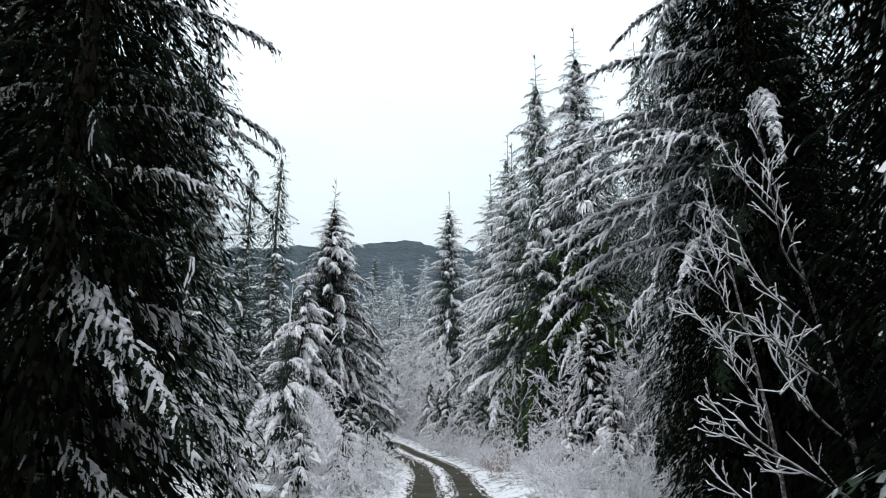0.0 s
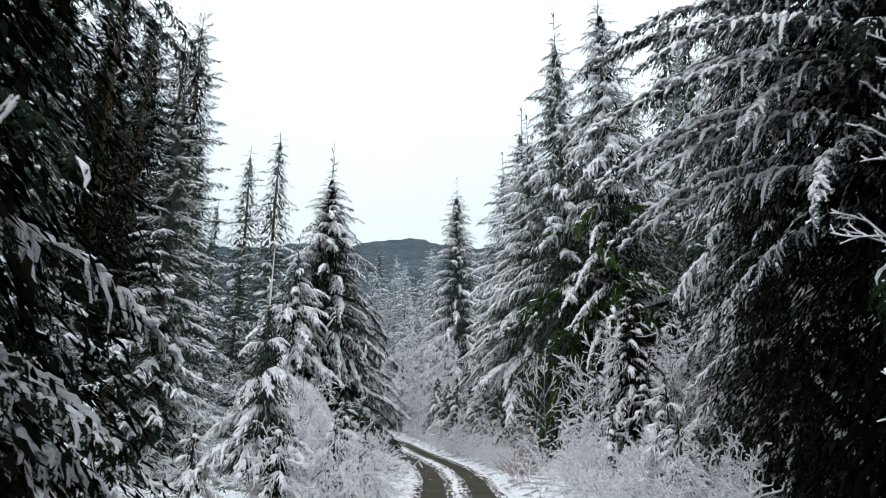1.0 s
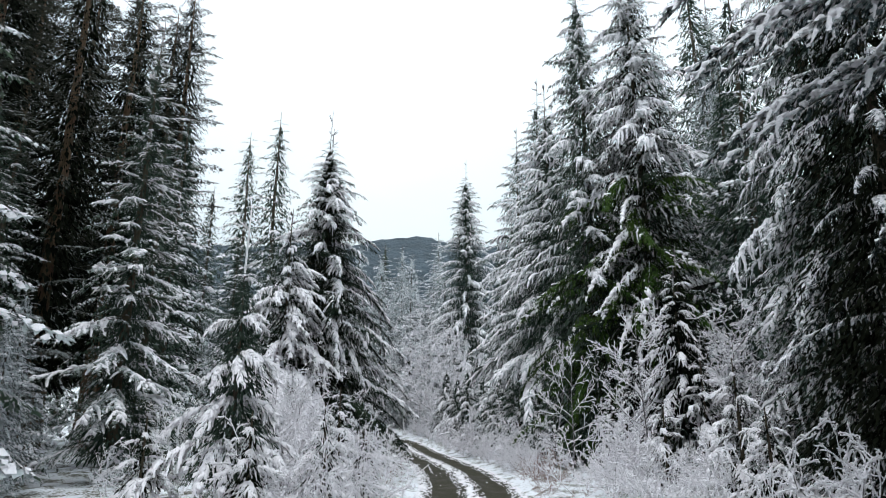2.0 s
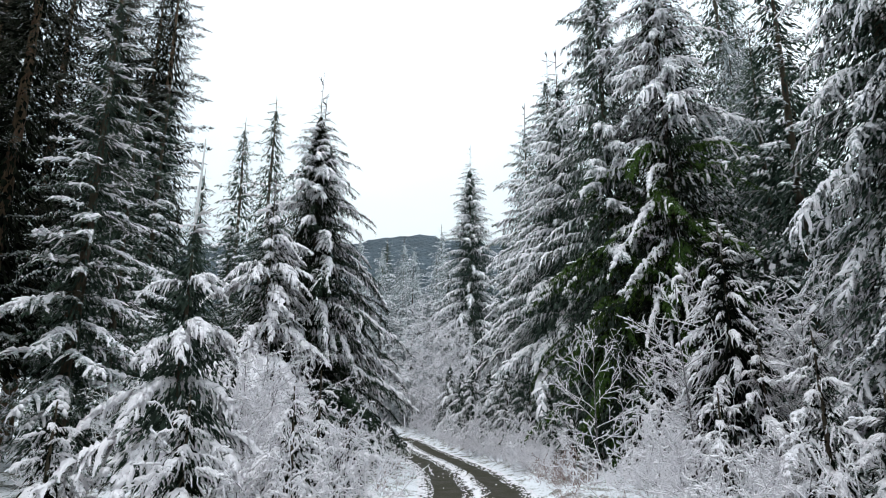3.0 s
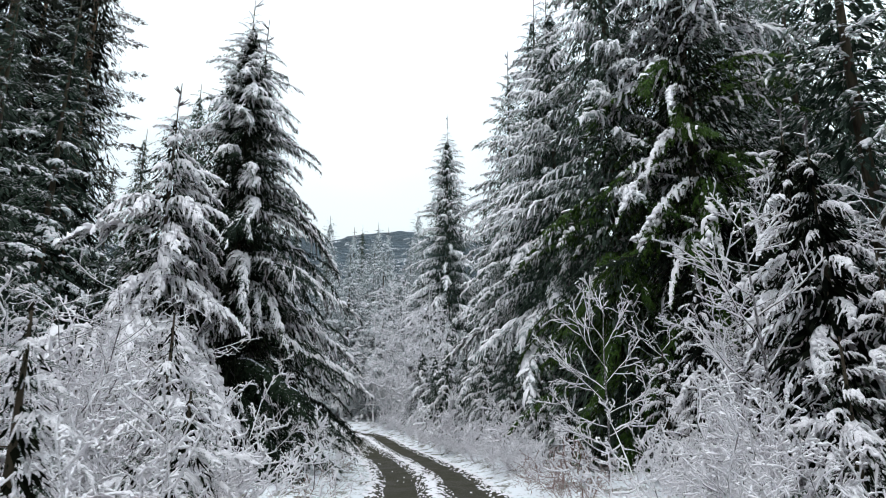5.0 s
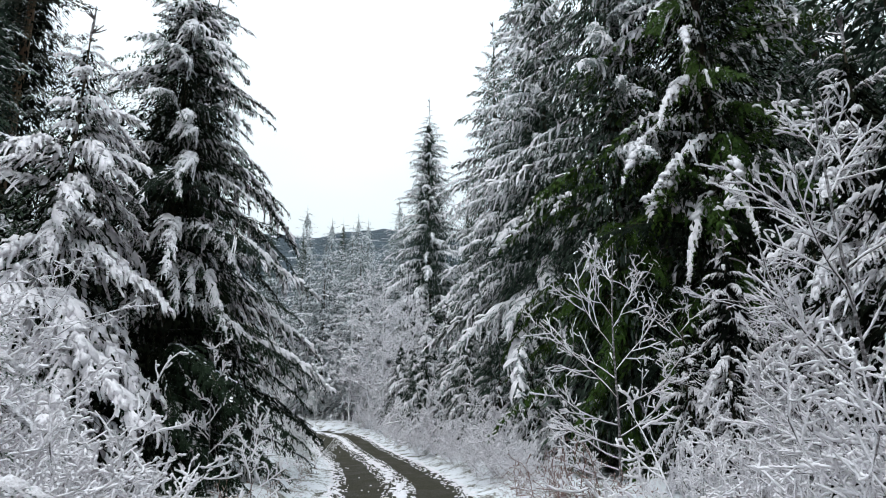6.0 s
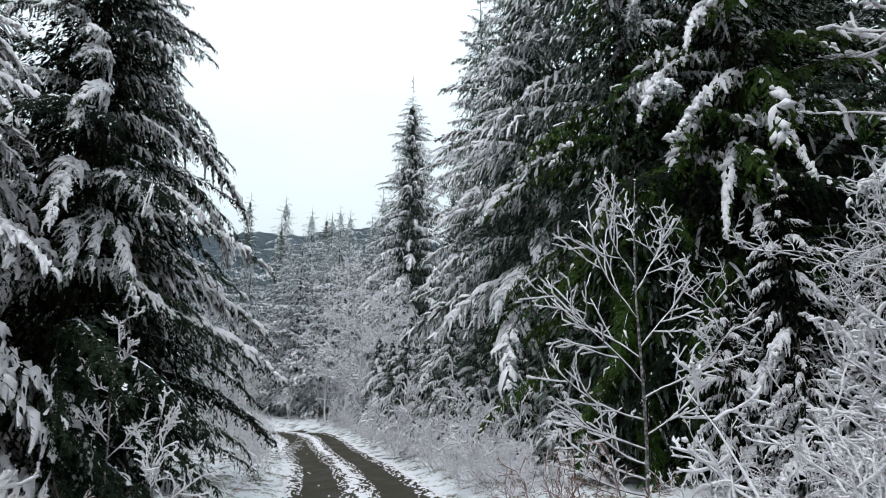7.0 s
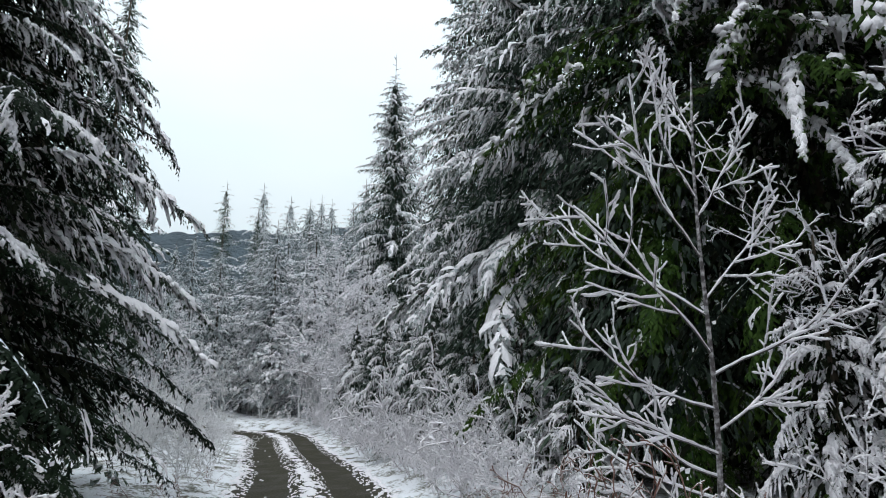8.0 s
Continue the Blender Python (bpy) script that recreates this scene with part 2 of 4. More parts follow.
def road():
    ys = np.concatenate([np.arange(-12, 58, 0.35), np.arange(58, 64.2, 0.08)])
    us, prof = LANE_U, LANE_Z
    v = []
    for y in ys:
        c = float(lane_x(y))
        d = float(lane_x(y + 0.5) - lane_x(y - 0.5))
        nrm = math.hypot(1, d)
        edge = 0.12 * noise.noise(Vector((y * 0.7, 0, 0)))
        for u, w in zip(us, prof):
            uu = u * (1 + edge * 0.6)
            X, Y = c + uu / nrm, y - uu * d / nrm
            v.append((X, Y, float(np.interp(y, ys, ground_z(lane_x(ys), ys))) + 0.03 + w + 0.012 * noise.noise(Vector((X * 2, Y * 2, 0)))))
    nx = len(us)
    i = (np.arange(len(ys) - 1)[:, None] * nx + np.arange(nx - 1)[None]).ravel()
    f = np.stack([i, i + 1, i + nx + 1, i + nx], 1)
    m, n, l, b = material("wet_gravel", 0.5)
    b.inputs["Specular IOR Level"].default_value = 0.22
    t = noise_tex(n, l, 1.1, 5.0)
    t2 = noise_tex(n, l, 28.0, 4.0)
    r = ramp(n, l, t2.outputs["Fac"], [(0.32, (0.010, 0.009, 0.005)), (0.5, (0.030, 0.027, 0.016)), (0.66, (0.11, 0.10, 0.075))])
    r2 = ramp(n, l, t.outputs["Fac"], [(0.4, (0.026, 0.019, 0.008)), (0.6, (0.048, 0.043, 0.027))])
    c = mixed(n, l, t.outputs["Fac"], r.outputs["Color"], r2.outputs["Color"])
    l.new(c, b.inputs["Base Color"])
    rr = ramp(n, l, t.outputs["Fac"], [(0.4, (0.7, 0.7, 0.7)), (0.6, (0.95, 0.95, 0.95))])
    l.new(rr.outputs["Color"], b.inputs["Roughness"])
    bumped(n, l, b, t2.outputs["Fac"], 0.7, 0.02)
    ob = new("road", to_mesh("road", np.array(v), f, np.zeros(len(f)), [m], True))
    return tagged(ob, "narrow wet gravel forest lane with two wheel tracks", "road", kind="structure")


road()


def hill(name, cy, dist, base, amp, seed, x0, x1, colour):
    s = Soup()
    xs = np.linspace(x0, x1, 240)
    prof = np.array([base + amp * noise.fractal(Vector((x / 260.0, seed, 0)), 1.0, 2.0, 5) for x in xs])
    top = prof + np.abs(np.random.default_rng(seed).normal(0, 2.0, 240))
    rows = []
    for k, (f, dy) in enumerate([(0.0, 0), (0.35, 60), (0.7, 130), (1.0, 210), (0.9, 330)]):
        jig = np.array([8 * noise.noise(Vector((x / 30.0, k * 3.3, seed))) for x in xs])
        rows.append(np.stack([xs, np.full(240, dist + dy), (top if k == 3 else prof) * f + (jig if 0 < k < 3 else 0)], 1))
    v = np.concatenate(rows)
    i = (np.arange(4)[:, None] * 240 + np.arange(239)[None]).ravel()
    m, n, l, b = material(name + "_forest_haze", 0.9)
    t = noise_tex(n, l, 0.035, 6.0)
    # distance haze is painted into the forest colour
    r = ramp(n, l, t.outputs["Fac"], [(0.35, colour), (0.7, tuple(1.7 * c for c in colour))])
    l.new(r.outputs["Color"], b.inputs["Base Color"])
    bumped(n, l, b, noise_tex(n, l, 0.15, 4.0).outputs["Fac"], 1.0, 6.0)
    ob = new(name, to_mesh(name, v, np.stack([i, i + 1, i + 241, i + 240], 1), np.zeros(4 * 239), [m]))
    return tagged(ob, "distant wooded hillside, its blue-grey haze painted in", "hill", kind="structure")


# blue-grey base colour stands in for haze over far forest
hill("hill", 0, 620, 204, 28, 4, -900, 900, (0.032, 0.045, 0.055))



def rock_bluff():
    """A dark bluff whose upper edge overhangs, with snow lying on its ledge."""
    xs, ts = np.linspace(9.8, 19.0, 30), np.linspace(0, 1, 14)
    v, top = [], []
    for x in xs:
        crest = 9.2 + 0.22 * (x - 10.8) + 0.35 * noise.noise(Vector((x * 0.9, 2.0, 0)))
        front = 34.2 + 0.25 * (x - 10.8)
        for t in ts:
            z = -0.4 + (crest + 0.4) * t
            hollow = 1.6 * math.sin(math.pi * min(1, 1.15 * t)) ** 2
            v.append((x + 0.3 * noise.noise(Vector((x, z, 5.0))), front + hollow + 0.9 * noise.noise(Vector((x * 0.7, z * 0.7, 1.0))) * (1 - t), z))
        for dy, dz in [(-0.35, -0.16), (-0.42, 0.06), (0.0, 0.16), (0.9, 0.3), (2.2, 0.6), (4.5, 0.7)]:
            w = noise.noise(Vector((x * 1.7, dy, 9.0)))
            top.append((x, front + dy + 0.3 * w, crest + dz + 0.14 * w))
    m, n, l, b = material("dark_rock", 0.9)
    t1, t2 = noise_tex(n, l, 1.2, 5.0), noise_tex(n, l, 9.0, 4.0)
    r = ramp(n, l, t1.outputs["Fac"], [(0.35, (0.012, 0.011, 0.010)), (0.7, (0.05, 0.047, 0.042))])
    l.new(r.outputs["Color"], b.inputs["Base Color"])
    bumped(n, l, b, t2.outputs["Fac"], 0.9, 0.08)

    def sheet(k):
        i = (np.arange(len(xs) - 1)[:, None] * k + np.arange(k - 1)[None]).ravel()
        return np.stack([i, i + k, i + k + 1, i + 1], 1)

    ob = new("rock_bluff", to_mesh("rock_bluff", np.array(v), sheet(len(ts)), np.zeros(29 * 13), [m], True))
    ledge = new("snow_ledge", to_mesh("snow_ledge", np.array(top), sheet(6), np.zeros(29 * 5), [SNOW], True))
    ledge.parent = ob
    tagged(ledge, "white snow lying thick on the rock's edge")
    return tagged(ob, "dark overhanging rock bluff with snow on its ledge", "rock", kind="structure")


rock_bluff()

# ---- boughs: each made along +x from its root, then shared ----


def snow_ridge(soup, p, w, h, mat=0):
    """Snow lying along a twig, with a rounded back."""
    _, side, up = frames_of(p)
    z = np.array([0, 0, 1.0])
    lo, hi = p - z * 0.3 * h[:, None], p + z * h[:, None]
    v = np.stack([lo + side * w[:, None], hi, lo - side * w[:, None]], 1)
    soup.add(v.reshape(-1, 3), rings(len(p), 3, False), mat)


def along(p, t):
    """Points at the fractions t of a polyline."""
    s = np.linspace(0, 1, len(p))
    return np.stack([np.interp(t, s, p[:, c]) for c in range(3)], -1)


OCTA = np.array([(1, 0, 0), (0, 1, 0), (-1, 0, 0), (0, -1, 0), (0, 0, 1), (0, 0, -1)], float)
OCTA_F = np.array([(0, 1, 4), (1, 2, 4), (2, 3, 4), (3, 0, 4), (1, 0, 5), (2, 1, 5), (3, 2, 5), (0, 3, 5)])


def snow_lumps(soup, rng, c, d, size):
    """Rounded lumps of snow at the points c, drawn out along d, running into one another."""
    n = len(c)
    d = d / (np.linalg.norm(d, axis=1)[:, None] + 1e-9)
    side = np.cross(d, np.array([0.05, 0.0, 1.0]))
    side /= np.linalg.norm(side, axis=1)[:, None] + 1e-9
    up = np.cross(side, d)
    v = OCTA[None] * rng.uniform(0.75, 1.25, (n, 6, 1))
    v = v[..., 0:1] * d[:, None] * 2.1 + v[..., 1:2] * side[:, None] + v[..., 2:3] * up[:, None] * 0.85
    v = v * np.reshape(size, (-1, 1, 1)) + c[:, None]
    soup.add(v.reshape(-1, 3), (OCTA_F[None] + 6 * np.arange(n)[:, None, None]).reshape(-1, 3))


def bough(seed, length, gap=0.11, reach=0.55, rise=0.2, droop=0.45, hang=0.8, leaf=0.11, step=0.075, slim=0.2, snow=0.85, cover=0.6, cap=0.03, broad=0.3, ridge=True, patchy=0.0, pads=0.0, tip=0.0, stem=True):
    """Green and snow of one bough: side twigs that arch over and hang, feathered with leaflets,
    the snow lying along each twig and on the upper leaflets. patchy: how far the snow has dropped in places."""
    rng = np.random.default_rng(seed)
    green, white = Soup(), Soup()
    wob = rng.uniform(-0.08, 0.08)

    def spine(t):
        t = np.asarray(t, float)
        return np.stack([length * t * (1 - 0.15 * droop * t), length * wob * np.sin(3.1 * t), length * (rise * t - droop * t ** 2 + tip * t ** 4)], -1)

    n = 2 * max(4, int(length / gap))
    u = 0.05 + 0.94 * ((np.arange(n) + rng.uniform(0, 0.8, n)) / n) ** 0.9
    sgn = np.where(np.arange(n) % 2, 1.0, -1.0)
    ln = reach * (np.minimum(1, 0.4 + 1.8 * u) * (1 - u) ** 0.6 + 0.3) * rng.uniform(0.35, 1.3, n)
    a = np.radians(rng.uniform(28, 80, n)) * (1 - 0.6 * u)
    d = np.stack([np.cos(a), sgn * np.sin(a), 0.12 - 0.35 * hang * rng.uniform(0.2, 1.0, n)], 1)
    side = np.stack([d[:, 1], -d[:, 0], np.zeros(n)], 1)
    side /= np.linalg.norm(side, axis=1)[:, None]
    k = 5
    s = np.linspace(0, 1, k)[None, :, None]
    arch = ln * hang * rng.uniform(0.15, 1.05, n)
    p = spine(u)[:, None] + d[:, None] * ln[:, None, None] * s * (1 - 0.2 * hang * s) - np.array([0, 0, 1.0]) * arch[:, None, None] * s ** 2
    p = p + rng.normal(0, 0.045, (n, k, 3)) * ln[:, None, None] * s

    # leaflets along both edges of every twig
    m = np.maximum(2, (ln / step).astype(int))
    i = np.repeat(np.arange(n), 2 * m)
    t = rng.uniform(0.04, 1.0, len(i)) ** 0.9
    j = np.minimum((t * (k - 1)).astype(int), k - 2)
    f = (t * (k - 1) - j)[:, None]
    base = p[i, j] * (1 - f) + p[i, j + 1] * f
    tan = p[i, j + 1] - p[i, j]
    tan /= np.linalg.norm(tan, axis=1)[:, None] + 1e-9
    up = np.cross(side[i], tan)
    g = rng.choice([-1.0, 1.0], len(i))[:, None]
    out = tan * rng.uniform(0.6, 1.0, (len(i), 1)) + side[i] * g * rng.uniform(0.35, 0.95, (len(i), 1)) - up * rng.uniform(-0.05, 0.4, (len(i), 1)) - np.array([0, 0, 0.3 * hang])
    out /= np.linalg.norm(out, axis=1)[:, None]
    size = (leaf * (1.15 - 0.5 * t) * rng.uniform(0.65, 1.35, len(i)))[:, None]
    wd = np.cross(out, up)
    wd /= np.linalg.norm(wd, axis=1)[:, None] + 1e-9
    wd = wd * slim * size + up * size * rng.uniform(-0.08, 0.08, (len(i), 1))
    mid = base + 0.45 * out * size
    v = np.stack([base, mid + wd, base + out * size, mid - wd], 1)
    quad = np.array([(0, 1, 2), (0, 2, 3)])
    green.add(v.reshape(-1, 3), (quad[None] + 4 * np.arange(len(i))[:, None, None]).reshape(-1, 3))
    if stem:
        q = np.linspace(0, 1, 6)
        tube(green, spine(q), 0.007 * length * (1.05 - q), 3, 1)

    held = 1 - patchy * (np.sin(5.5 * u + 2.1 * seed + 0.7 * sgn) < 0.25)
    lies = rng.random(n) < snow * held * (1 - 0.6 * u ** 5)
    pick = (rng.random(len(i)) < cover * (1 - 0.5 * u[i] ** 5) * (0.25 + 0.75 * lies[i])) & (rng.random(len(i)) < held[i] + 0.1)
    if pick.any():
        lift = up[pick] * leaf * 0.08 + np.array([0, 0, 0.06 * leaf])
        w = v[pick] + lift[:, None]
        w[:, 2] -= 0.3 * out[pick] * size[pick]
        w[:, 1] += 0.55 * wd[pick]
        w[:, 3] -= 0.55 * wd[pick]
        white.add(w.reshape(-1, 3), (quad[None] + 4 * np.arange(len(w))[:, None, None]).reshape(-1, 3))
    if ridge and lies.any():
        pr, sd = p[lies], side[lies]
        r = len(pr)
        tg = np.gradient(pr, axis=1)
        tg /= np.linalg.norm(tg, axis=2)[..., None] + 1e-9
        ur = np.cross(np.broadcast_to(sd[:, None], tg.shape), tg)
        lump = rng.uniform(0.35, 1.45, (r, k)) * np.array([0.35, 1.0, 1.1, 1.0, 0.5])
        wr = (broad * leaf * lump)[..., None] * sd[:, None]
        hi = pr + (cap * lump * rng.uniform(0.6, 1.3, (r, 1)))[..., None] * (0.6 * ur + np.array([0, 0, 0.5]))
        lo = pr - 0.25 * cap * ur
        rr = np.stack([lo + wr, hi, lo - wr], 2)
        fr = rings(k, 3, False)
        white.add(rr.reshape(-1, 3), (fr[None] + 3 * k * np.arange(r)[:, None, None]).reshape(-1, 3))
    if pads:
        c = int(0.75 * n)
        jj = rng.choice(np.arange(int(0.2 * n), n), c)
        tt = rng.uniform(0.0, 0.75, c)
        keep = (np.sin(9.0 * u[jj] + 1.7 * seed) > 0.0) & (rng.random(c) < held[jj])
        jj, tt = jj[keep], tt[keep]
        if len(jj):
            h = np.minimum((tt * (k - 1)).astype(int), k - 2)
            snow_lumps(white, rng, p[jj, h] + np.array([0, 0, 0.4 * pads]) + rng.normal(0, 0.3 * pads, (len(jj), 3)), p[jj, h + 1] - p[jj, h], pads * rng.uniform(0.5, 1.2, len(jj)))
    if not white.v:
        q = np.linspace(0.3, 0.9, 5)
        snow_ridge(white, spine(q), np.full(5, 0.02), np.full(5, 0.015))
    return green, white


def library(name, count, needles_mat, seed, **kw):
    out = []
    for i in range(count):
        g, w = bough(seed + 31 * i, **kw)
        if name == "plain_bough":
            g.add(*w.arrays()[:2], 2)
        out.append((soup_mesh(name, g, [needles_mat, BARK, SNOW]), soup_mesh(name + "_snow", w, [SNOW], True), g.arrays(), w.arrays(), kw["length"]))
    return out


LIB_NEAR = library("near_bough", 4, NEEDLES_SHADE, 1, length=4.0, gap=0.085, reach=0.55, droop=0.46, rise=0.22, hang=1.1, leaf=0.085, step=0.04, slim=0.17, snow=0.05, cover=0.06, cap=0.025, patchy=0.8)
LIB_OVER = library("frosted_bough", 3, NEEDLES_SHADE, 40, length=4.0, gap=0.06, reach=0.4, droop=0.5, rise=0.22, hang=1.1, leaf=0.075, step=0.03, slim=0.2, snow=0.85, cover=0.5, cap=0.022, broad=0.26, patchy=0.35, pads=0.05)
LIB_VEIL = library("veiled_bough", 4, NEEDLES_VEIL, 60, length=4.0, gap=0.055, reach=0.36, droop=0.52, rise=0.24, hang=1.15, leaf=0.075, step=0.03, slim=0.2, snow=0.8, cover=0.5, cap=0.02, broad=0.24, patchy=0.35, pads=0.04)
LIB_SPRUCE = library("spruce_bough", 4, NEEDLES_FROST, 200, length=1.8, gap=0.09, reach=0.45, droop=0.52, hang=1.2, leaf=0.12, step=0.085, snow=0.85, cover=0.58, cap=0.035, patchy=0.35, tip=0.06)
LIB_BROAD = library("broad_bough", 4, NEEDLES_FROST, 250, length=3.8, gap=0.1, reach=0.58, droop=0.56, rise=0.26, hang=1.2, leaf=0.13, step=0.085, snow=0.85, cover=0.58, cap=0.04, patchy=0.35, tip=0.05, pads=0.035)
LIB_DARK = library("dark_bough", 4, NEEDLES_SHADE, 230, length=3.4, gap=0.12, reach=0.6, droop=0.46, hang=1.0, leaf=0.13, step=0.08, snow=0.5, cover=0.3, cap=0.03, patchy=0.4)
LIB_FINE = library("fine_bough", 5, NEEDLES, 300, length=3.8, gap=0.06, reach=0.46, droop=0.66, rise=0.34, hang=1.3, leaf=0.085, step=0.045, slim=0.19, snow=0.9, cover=0.42, cap=0.05, patchy=0.35, pads=0.045)
# frosted needles at the top, their paleness also standing in for sky glare
LIB_FINE_TOP = library("fine_bough", 4, NEEDLES_FROST, 330, length=1.8, gap=0.08, reach=0.42, droop=0.6, rise=0.3, hang=1.1, leaf=0.085, step=0.05, slim=0.18, snow=0.9, cover=0.5, cap=0.035, patchy=0.2)
LIB_CEDAR = library("cedar_bough", 5, NEEDLES_GREEN, 400, length=3.4, gap=0.11, reach=0.6, droop=0.6, rise=0.28, hang=1.15, leaf=0.14, step=0.07, slim=0.16, snow=0.5, cover=0.12, cap=0.045, patchy=0.95, pads=0.075)
LIB_CEDAR_FINE = library("fine_cedar_bough", 4, NEEDLES_GREEN, 500, length=4.6, gap=0.1, reach=0.66, droop=0.58, rise=0.25, hang=1.2, leaf=0.12, step=0.055, slim=0.15, snow=0.12, cover=0.02, cap=0.03, patchy=0.9)
LIB_FROST = library("hemlock_bough", 4, NEEDLES_FROST, 600, length=3.0, gap=0.1, reach=0.62, droop=0.62, rise=0.24, hang=1.25, leaf=0.11, step=0.065, snow=0.95, cover=0.75, cap=0.035, patchy=0.12)
LIB_FIR = library("fir_bough", 4, NEEDLES_FIR, 650, length=2.2, gap=0.1, reach=0.55, droop=0.36, rise=0.1, hang=0.6, leaf=0.1, step=0.07, snow=0.55, cover=0.4, cap=0.03, patchy=0.6, tip=0.1, pads=0.06)
LIB_LADEN = library("laden_bough", 4, NEEDLES, 700, length=2.0, gap=0.075, reach=0.42, droop=0.75, rise=0.34, hang=1.2, leaf=0.07, step=0.05, snow=1.0, cover=0.85, cap=0.055, broad=0.42, pads=0.065)
LIB_YOUNG = library("young_bough", 4, NEEDLES_FIR, 720, length=1.2, gap=0.075, reach=0.34, droop=0.7, rise=0.35, hang=1.0, leaf=0.06, step=0.05, snow=1.0, cover=0.55, cap=0.045, patchy=0.1, pads=0.045)
LIB_CHAIN = library("laden_hanging_bough", 3, NEEDLES_GREEN, 740, length=5.0, gap=0.07, reach=0.26, droop=0.5, rise=0.1, hang=1.2, leaf=0.09, step=0.06, snow=1.0, cover=0.6, cap=0.06, broad=0.4, patchy=0.35, pads=0.075)
LIB_BACK = library("plain_bough", 3, NEEDLES_FROST, 750, length=3.0, gap=0.2, reach=0.65, droop=0.42, hang=0.9, leaf=0.17, step=0.17, slim=0.2, cover=0.5, ridge=False, stem=False)
LIB_FAR = library("far_bough", 4, NEEDLES_FROST, 800, length=2.4, gap=0.24, reach=0.62, droop=0.4, hang=0.8, leaf=0.22, step=0.2, slim=0.22, cover=0.9, ridge=False, stem=False)
LIB_WHITE = library("white_bough", 3, NEEDLES_WHITE, 850, length=2.4, gap=0.2, reach=0.62, droop=0.3, hang=0.55, leaf=0.2, step=0.17, slim=0.14, cover=0.8, ridge=False, stem=False)
LIB_PINE = library("pine_bough", 3, NEEDLES_PINE, 900, length=2.6, gap=0.16, reach=0.62, droop=0.15, hang=0.35, leaf=0.17, step=0.09, slim=0.15, snow=0.2, cover=0.06, ridge=False, stem=False)


def trunk_mesh(h, r, seed, bark, sides=8):
    rng = np.random.default_rng(seed)
    s = Soup()
    n = 10
    t = np.linspace(0, 1, n)
    p = np.stack([0.004 * h * np.cumsum(rng.normal(0, 0.35, n)), 0.004 * h * np.cumsum(rng.normal(0, 0.35, n)), -0.4 + t * (h + 0.4)], 1)
    p[0, :2] = 0
    rad = r * (1 - t) ** 0.85 + 0.012
    rad[0] *= 1.35
    tube(s, p, rad, sides)
    return soup_mesh("trunk", s, [bark], True), p


def bough_poses(rng, p, h, r, nb, z0, up=38, low=-14, taper=0.8, whorl=0.0):
    """Length and pose of each bough of a tree."""
    out = []
    for i in range(nb):
        u = ((i + rng.uniform(0, 1)) / nb) ** 0.95
        z = z0 + (h * 0.985 - z0) * u
        if whorl:
            z = min(z0 + whorl * round((z - z0) / whorl) + rng.normal(0, 0.09 * whorl), 0.97 * h)
            u = min(max((z - z0) / (h * 0.985 - z0), 0.0), 1.0)
        ln = r * ((1 - u) ** taper) * rng.uniform(0.66, 1.1) + 0.010 * h + 0.10
        ln *= min(1, 0.72 + 2.2 * u)
        x, y = np.interp(z, p[:, 2], p[:, 0]), np.interp(z, p[:, 2], p[:, 1])
        az = i * 137.5 + rng.uniform(-30, 30)
        ln *= 1.0 + 0.28 * noise.noise(Vector((1.6 * math.cos(radians(az)) + 7.0 * r, 1.6 * math.sin(radians(az)), 0.45 * z)))
        pitch = low + (up - low) * u ** 1.3 + rng.uniform(-13, 13)
        out.append((ln, Matrix.Translation((x, y, z)) @ Matrix.Rotation(radians(az), 4, "Z") @ Matrix.Rotation(radians(-pitch), 4, "Y") @ Matrix.Rotation(radians(rng.uniform(-28, 28)), 4, "X")))
    return out


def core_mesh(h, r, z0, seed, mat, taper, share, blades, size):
    """Ragged hanging blades round the trunk; near-black ones paint the crown's inner shade."""
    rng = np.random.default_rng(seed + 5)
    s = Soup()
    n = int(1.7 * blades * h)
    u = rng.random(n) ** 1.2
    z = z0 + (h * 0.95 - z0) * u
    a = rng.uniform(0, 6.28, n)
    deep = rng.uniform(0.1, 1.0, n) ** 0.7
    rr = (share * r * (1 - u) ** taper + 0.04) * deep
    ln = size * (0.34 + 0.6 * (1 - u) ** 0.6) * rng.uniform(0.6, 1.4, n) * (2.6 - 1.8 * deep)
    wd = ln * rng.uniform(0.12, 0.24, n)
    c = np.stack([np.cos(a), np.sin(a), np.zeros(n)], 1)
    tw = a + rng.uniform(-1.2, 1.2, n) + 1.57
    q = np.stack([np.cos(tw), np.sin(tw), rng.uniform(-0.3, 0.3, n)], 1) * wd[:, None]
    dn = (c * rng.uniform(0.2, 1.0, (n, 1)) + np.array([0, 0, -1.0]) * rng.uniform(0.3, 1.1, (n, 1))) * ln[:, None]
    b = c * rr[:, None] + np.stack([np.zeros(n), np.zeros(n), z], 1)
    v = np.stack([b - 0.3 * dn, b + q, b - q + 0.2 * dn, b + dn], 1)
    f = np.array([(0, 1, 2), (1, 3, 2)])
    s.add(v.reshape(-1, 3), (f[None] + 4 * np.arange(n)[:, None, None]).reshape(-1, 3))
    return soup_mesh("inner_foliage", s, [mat])


